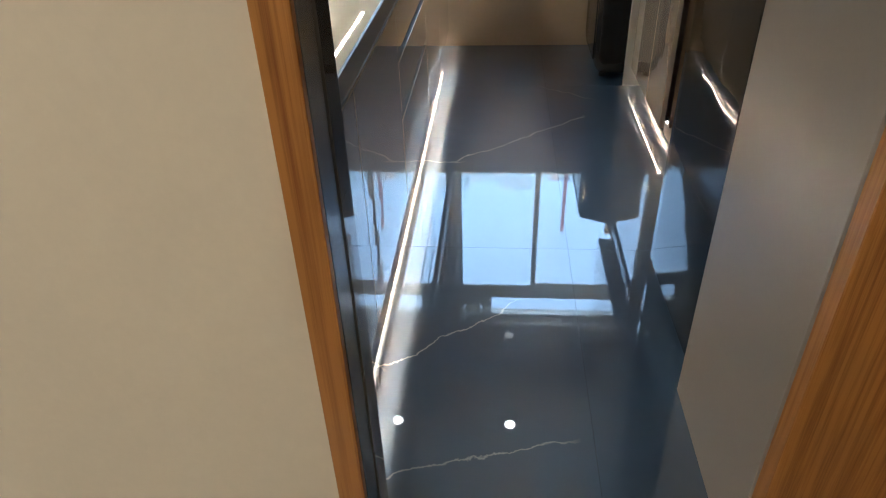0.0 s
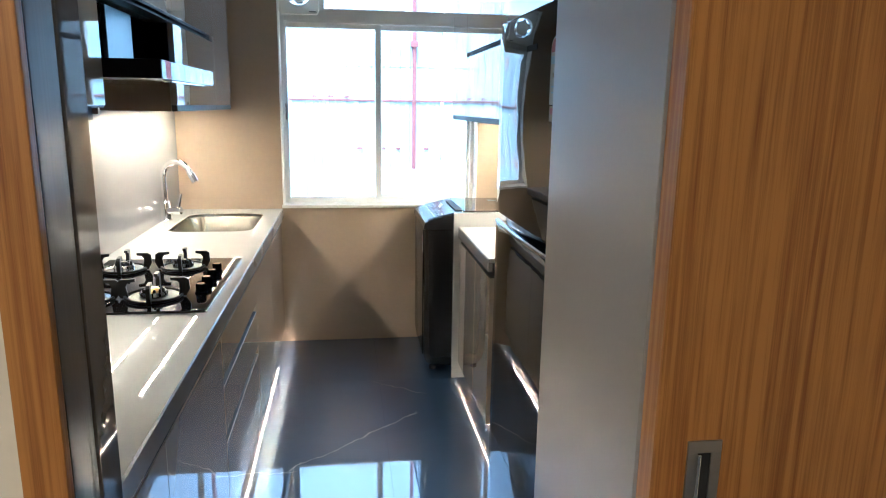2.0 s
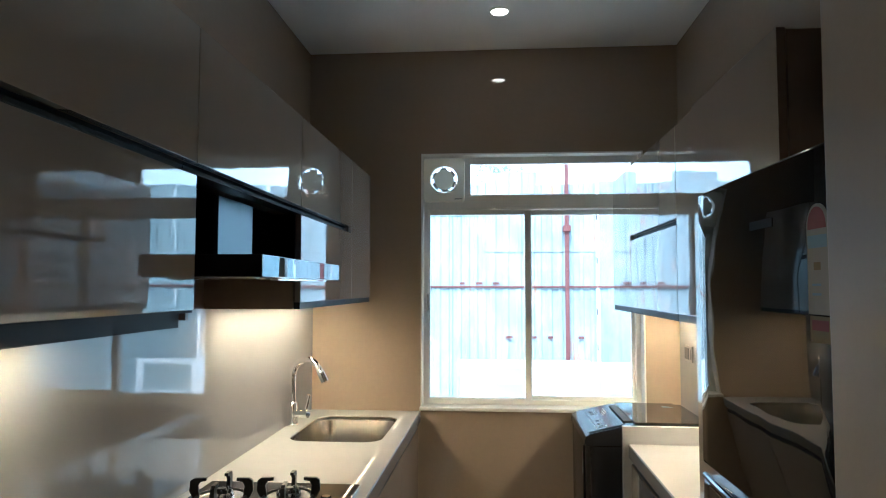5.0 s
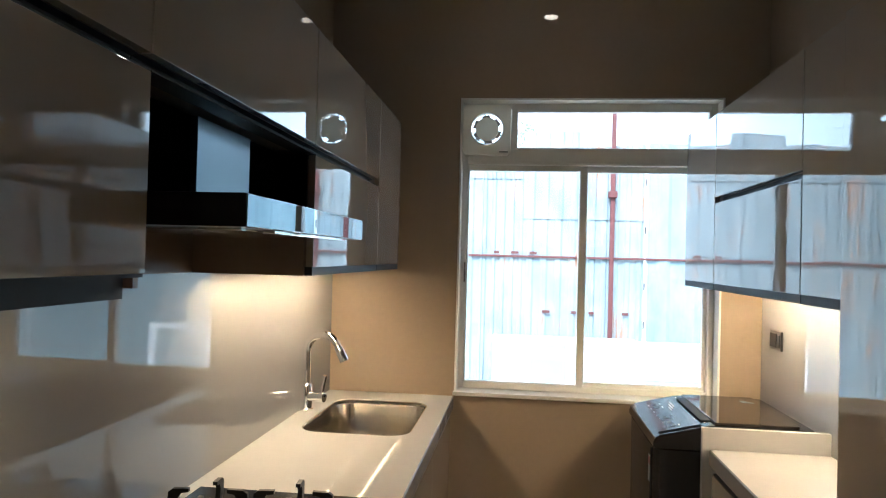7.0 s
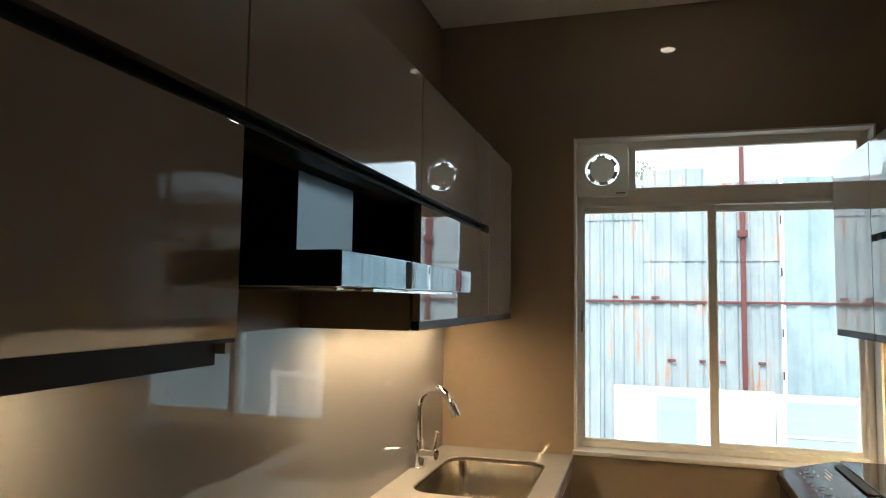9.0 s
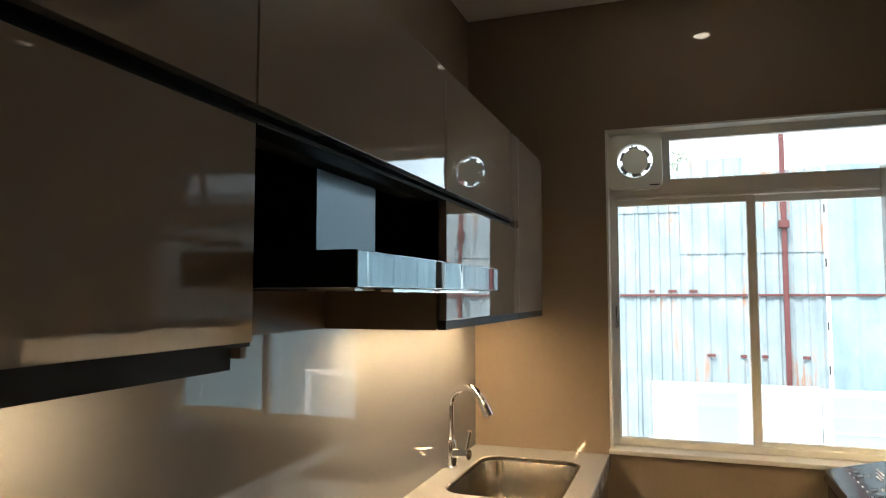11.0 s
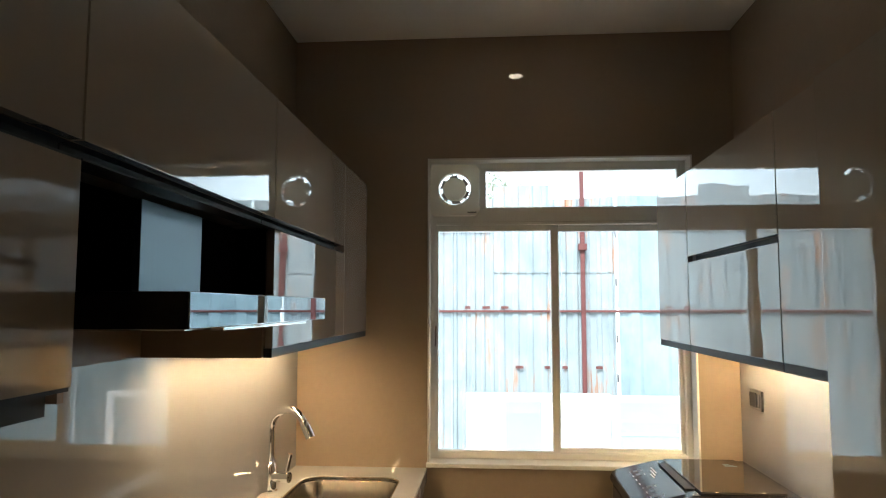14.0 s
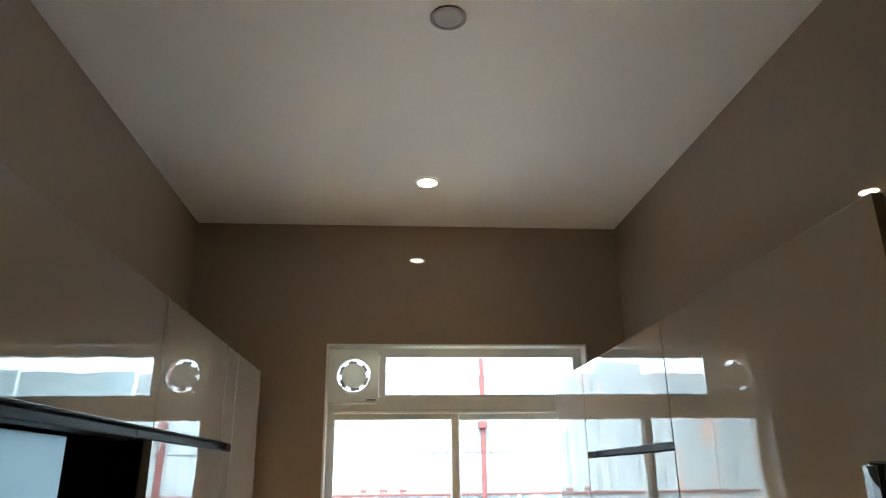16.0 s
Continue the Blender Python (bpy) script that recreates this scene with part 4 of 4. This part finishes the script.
def sticker(name, y0, y1, z0, z1, material, parent, lift=0.0, label=""):
    def fx(y):
        return door_x(y) - 0.0012 - lift
    return part(name, prism([(fx(y0), y0), (fx(y1), y1), (fx(y1) + 0.0008, y1), (fx(y0) + 0.0008, y0)], "z", z0, z1), material, parent, label)


def arch(y0, y1, z0, z1):
    r = (y1 - y0) / 2
    return [(y0, z0), (y1, z0)] + [((y0 + y1) / 2 + r * math.cos(math.pi * i / 12), z1 - r + r * math.sin(math.pi * i / 12)) for i in range(13)]


lab = part("energy_label", prism(arch(1.990, 2.046, 1.532, 1.672), "x", door_x(2.046) - 0.0008, door_x(1.990) - 0.0002), PAPER, fridge, "arched energy label sticker")
part("print_block", prism(arch(1.994, 2.042, 1.640, 1.668), "x", door_x(2.046) - 0.0014, door_x(2.046) - 0.0009), PAPER_RED, lab)
sticker("print_block", 1.993, 2.041, 1.616, 1.632, PAPER_BLUE, lab, 0.0012)
sticker("print_block", 1.998, 2.028, 1.588, 1.598, PAPER_OCHRE, lab, 0.0006)
sticker("print_bar", 1.995, 2.033, 1.568, 1.571, PAPER_BLUE, lab, 0.0006)
sticker("print_bar", 1.995, 2.033, 1.556, 1.559, PAPER_BLUE, lab, 0.0006)
lab2 = sticker("care_label", 1.990, 2.042, 1.497, 1.530, PAPER_OCHRE, fridge, 0, "small ochre printed sticker")
sticker("print_bar", 1.996, 2.036, 1.512, 1.525, PAPER_RED, lab2, 0.0006)
sticker("maker_mark", 2.15, 2.23, 1.655, 1.668, FAINT_PRINT, fridge, 0, "small silver maker's mark")

# ---------------------------------------------------------------- washing machine
WMX0, WMX1, WMY0, WMY1 = 1.212, 1.79, 4.29, 4.87
wm = thing("washing_machine", (1.5, 4.58, 0.0), "black top-loading washing machine below the window", "washing machine")
smooth(part("body", loft([round_rect(WMX0 + d, WMX1 - d, WMY0 + d, WMY1 - d, 0.05, z) for z, d in ((0.03, 0.03), (0.06, 0.012), (0.12, 0.004), (0.80, 0.0), (0.845, 0.0))], True, True), WASHER_BODY, wm), 50)
smooth(part("top_frame", prism([(WMX0 - 0.004, 0.848), (WMX0 - 0.004, 0.878), (WMX0 + 0.012, 0.898), (WMX0 + 0.20, 0.944), (WMX1, 0.944), (WMX1, 0.848)], "y", WMY0, WMY1, 0.006), WASHER_BODY, wm), 40)
slope = [(WMX0 + 0.018, 0.9005), (WMX0 + 0.175, 0.939), (WMX0 + 0.174, 0.943), (WMX0 + 0.017, 0.9045)]
panel = part("control_panel", prism(slope, "y", WMY0 + 0.03, WMY1 - 0.03), PANEL_SILVER, wm, "glossy black control panel with buttons")


def on_slope(u0, u1, y0, y1, lift):
    """A thin plate on the sloping control panel; u runs up the slope, 0 to 1."""
    def at(u, h):
        return (WMX0 + 0.017 + 0.157 * u - 0.24 * h, 0.9045 + 0.0385 * u + 0.97 * h)
    return prism([at(u0, 0.0002), at(u1, 0.0002), at(u1, lift), at(u0, lift)], "y", y0, y1)


part("display", on_slope(0.40, 0.62, WMY0 + 0.23, WMY0 + 0.33, 0.0008), BLACK_GLASS, panel, "black display window")
for i in range(7):
    y = WMY0 + 0.07 + 0.062 * i
    if not 0.20 < y - WMY0 < 0.33:
        part("button", on_slope(0.36, 0.47, y, y + 0.026, 0.0022), BUTTON_GREY, panel)
    part("print_bar", on_slope(0.26, 0.29, y, y + 0.022, 0.0006), WHITE_PRINT, panel)
    if i % 3 != 1:
        part("print_bar", on_slope(0.55, 0.58, y - 0.004, y + 0.016, 0.0006), WHITE_PRINT, panel)
for i in range(3):
    part("print_bar", on_slope(0.68 + 0.07 * i, 0.715 + 0.07 * i, WMY0 + 0.30 + 0.03 * i, WMY0 + 0.37 + 0.045 * i, 0.0006), WHITE_PRINT, panel)
part("lid_grip", box(WMX0 + 0.186, WMX0 + 0.222, WMY0 + 0.08, WMY1 - 0.08, 0.9445, 0.9495, 0.002), GASKET, wm, "dark lid grip recess")
part("lid", box(WMX0 + 0.224, WMX1 - 0.05, WMY0 + 0.02, WMY1 - 0.02, 0.9445, 0.953, 0.003), LID_GLASS, wm, "smoked glass lid")
for i in range(3):
    part("lid_mark", box(WMX1 - 0.13, WMX1 - 0.08 - 0.012 * i, WMY1 - 0.15 + 0.016 * i, WMY1 - 0.144 + 0.016 * i, 0.9531, 0.9536), PAPER_BLUE, wm)
part("rating_label", box(WMX0 - 0.0015, WMX0 - 0.0005, 4.36, 4.40, 0.70, 0.80), PAPER, wm, "paper rating label")
part("label_mark", box(WMX0 - 0.0028, WMX0 - 0.0018, 4.363, 4.397, 0.765, 0.795), PAPER_RED, wm)
part("front_bead", tube([(WMX0 - 0.001, WMY0 + 0.055, 0.10), (WMX0 - 0.003, WMY0 + 0.05, 0.4), (WMX0 - 0.002, WMY0 + 0.05, 0.84)], 0.004, 8), WASHER_BODY, wm)
for fx in (WMX0 + 0.06, WMX1 - 0.06):
    for fy in (WMY0 + 0.07, WMY1 - 0.07):
        part("foot", rod((fx, fy, 0.0), (fx, fy, 0.034), 0.02), GASKET, wm)

# socket plate on the right splashback
sock = thing("socket_outlet", (XR - 0.014, 4.723, 1.23), "dark grey double socket plate on the splashback", "socket")
part("plate", box(XR - 0.022, XR - 0.0125, 4.660, 4.785, 1.187, 1.270, 0.003), OUTLET, sock)
part("switch", box(XR - 0.026, XR - 0.0222, 4.670, 4.698, 1.202, 1.255, 0.002), OUTLET, sock)
part("socket", box(XR - 0.0245, XR - 0.0222, 4.707, 4.777, 1.199, 1.258, 0.003), GASKET, sock)

# ---------------------------------------------------------------- outdoors
structure("ground", box(-400, 400, YW + 0.22, 900, -0.32, -0.22), CONCRETE, "pale concrete yard reaching to the horizon", "ground")
FEY = 8.0


def corrugated(x0, x1, z0, z1, period, depth, y, jag):
    bm = bmesh.new()
    prof = []
    x = x0
    k = 0
    steps = ((0.0, 0.0), (0.32, 0.0), (0.45, 1.0), (0.72, 1.0), (0.85, 0.0))
    while x < x1:
        for u, d in steps:
            if x + u * period <= x1:
                prof.append((x + u * period, y - d * depth))
        x += period
    prof.append((x1, y))
    zs = [z0, (z0 + z1) / 2, z1]
    rows = []
    for back in (0.0, 0.002):
        rows.append([[bm.verts.new((px, py + back, z if z < z1 else z1 + jag * noise.noise((px * 2.0, 0, 3)))) for z in zs] for px, py in prof])
    for grid in rows:
        for a, b in zip(grid, grid[1:]):
            for i in range(len(zs) - 1):
                bm.faces.new((a[i], b[i], b[i + 1], a[i + 1]))
    return bm


fence = thing("sheet_fence", (1.0, FEY, -0.2), "weathered corrugated steel fence behind the window", "fence")
edges = [-5.2, -4.4, -3.5, -2.6, -1.8, -0.95, -0.1, 0.32, 0.72, 1.2, 1.79]
rng = random.Random(4)
for i, (a, b) in enumerate(zip(edges, edges[1:])):
    pitch = rng.choice((0.085, 0.105, 0.13))
    seam = 1.93 if a > 0.6 else 2.3
    top = 2.66 + rng.uniform(-0.06, 0.09)
    lay = FEY - 0.012 + 0.004 * (i % 2)
    part("sheet", corrugated(a - 0.02, b + 0.02, -0.2, seam + 0.05, pitch, 0.010, lay, 0.0), SHEET_OLD, fence)
    part("sheet", corrugated(a - 0.02 + rng.uniform(-0.01, 0.01), b + 0.02, seam, top, pitch, 0.010, lay - 0.007, 0.05), SHEET_OLD, fence)
part("seam_strip", box(1.806, 1.822, FEY - 0.03, FEY - 0.026, -0.2, 2.5, 0.001), BOARD_WHITE, fence, "pale strip along the sheet joint")
for z in (2.28, 1.84, 1.33, 0.98, 0.80):
    part("bolt", rod((1.814, FEY - 0.036, z - 0.035), (1.814, FEY - 0.036, z + 0.035), 0.007, sides=8), OUTLET, fence, "dark hinge pin")
for i in range(5):
    a = 1.84 + 0.98 * i
    part("sheet", corrugated(a, a + 0.965, -0.2, 2.64 + 0.02 * (i % 2), 0.245, 0.015, FEY - 0.013 + 0.004 * (i % 2), 0.01), SHEET_NEW, fence)
part("post", box(1.494, 1.532, FEY - 0.085, FEY - 0.043, -0.22, 3.3, 0.004), RUST, fence, "red oxide steel post")
for x in (-1.6, 4.6):
    part("post", box(x, x + 0.045, FEY - 0.085, FEY - 0.043, -0.22, 3.3, 0.004), RUST, fence, "red oxide steel post")
part("bracket", box(1.475, 1.55, FEY - 0.105, FEY - 0.03, 2.13, 2.19, 0.006), RUST, fence)
part("rail", box(-5.2, 6.6, FEY - 0.033, FEY - 0.020, 1.568, 1.588, 0.003), RUST, fence, "red oxide steel rail")
for x, w in ((0.44, 0.05), (0.60, 0.07), (0.77, 0.07)):
    part("rust_patch", box(x, x + w, FEY - 0.034, FEY - 0.030, 1.60, 1.625, 0.002), RUST, fence)
for x, w in ((0.90, 0.07), (1.16, 0.05), (1.32, 0.05), (1.62, 0.06)):
    part("rust_patch", box(x, x + w, FEY - 0.034, FEY - 0.030, 1.06, 1.085, 0.002), RUST, fence)

boards = thing("leaning_boards", (1.5, 7.75, -0.2), "white framed boards leaning before the fence", "board")
part("board", box(0.46, 1.70, 7.72, 7.76, -0.22, 0.868, 0.004), BOARD_WHITE, boards)
part("inset", box(0.80, 1.11, 7.713, 7.7195, -0.10, 0.80, 0.002), BOARD_BLUE, boards, "pale blue glazed inset")
part("rib", box(1.17, 1.20, 7.708, 7.7195, -0.10, 0.84, 0.003), BOARD_WHITE, boards)
part("board", box(1.71, 2.36, 7.74, 7.78, -0.22, 0.85, 0.004), BOARD_WHITE, boards)
part("inset", box(1.78, 2.28, 7.733, 7.7395, -0.10, 0.80, 0.002), BOARD_BLUE, boards, "pale blue glazed inset")
part("cross_bar", box(1.78, 2.28, 7.728, 7.7325, 0.52, 0.535, 0.001), BOARD_WHITE, boards)


def tree(x, y, z, height):
    t = thing("tree", (x, y, z), "small leafy tree far beyond the fence", "tree")
    bm = bmesh.new()
    put_rod(bm, (x, y, z), (x + 0.1, y, z + height * 0.7), 0.14, 0.07, 8)
    r = random.Random(7)
    ends = []
    for i in range(7):
        a = r.uniform(0, 6.28)
        e = Vector((x + math.cos(a) * height * 0.06, y + math.sin(a) * height * 0.12, z + height * r.uniform(0.7, 0.95)))
        put_rod(bm, (x + 0.07, y, z + height * r.uniform(0.45, 0.65)), e, 0.05, 0.015, 6)
        ends.append(e)
    part("trunk", bm, BARK, t)
    bm = bmesh.new()
    for e in ends:
        for k in range(90):
            c = e + Vector((r.gauss(0, 0.32), r.gauss(0, 0.32), r.gauss(0, 0.16)))
            q = Euler((r.uniform(0, 3), r.uniform(0, 3), r.uniform(0, 3))).to_matrix()
            vs = [bm.verts.new(c + q @ Vector(p)) for p in ((-0.09, 0, 0), (0, -0.035, 0.01), (0.09, 0, 0), (0, 0.035, 0.01))]
            bm.faces.new(vs)
    part("crown", bm, FOLIAGE, t)


tree(1.1, 24.0, -0.22, 6.6)

# ---------------------------------------------------------------- floor and its tiles
slab = put_box(box(-1.75, 2.55, -2.35, 1.298, -0.12, -0.010), XL - 0.15, XR + 0.15, 1.298, YW + 0.22, -0.12, -0.010)
floor = structure("floor", slab, GROUT, "dark polished marble tile floor", "floor")
cache = {}
for rx0, rx1, ry0, ry1 in ((-1.6, 2.4, -2.2, 1.3), (XL, XR, 1.3, YW)):
    for i in range(-1, 6):
        for j in range(0, 5):
            gx, gy = -1.45 + 0.8 * i, -2.2 + 1.6 * j
            x0, x1 = max(gx, rx0 + 0.0005), min(gx + 0.7992, rx1 - 0.0005)
            y0, y1 = max(gy, ry0), min(gy + 1.5992, ry1)
            if x1 - x0 < 0.01 or y1 - y0 < 0.01:
                continue
            key = (round(x1 - x0, 4), round(y1 - y0, 4))
            if key not in cache:
                bm = box(0, key[0], 0, key[1], -0.0095, 0.0)
                me = bpy.data.meshes.new("floor_tile")
                bm.to_mesh(me)
                bm.free()
                me.materials.append(MARBLE)
                cache[key] = me
            o = new("floor_tile", cache[key])
            o.location = (x0, y0, 0)
            o.parent = floor
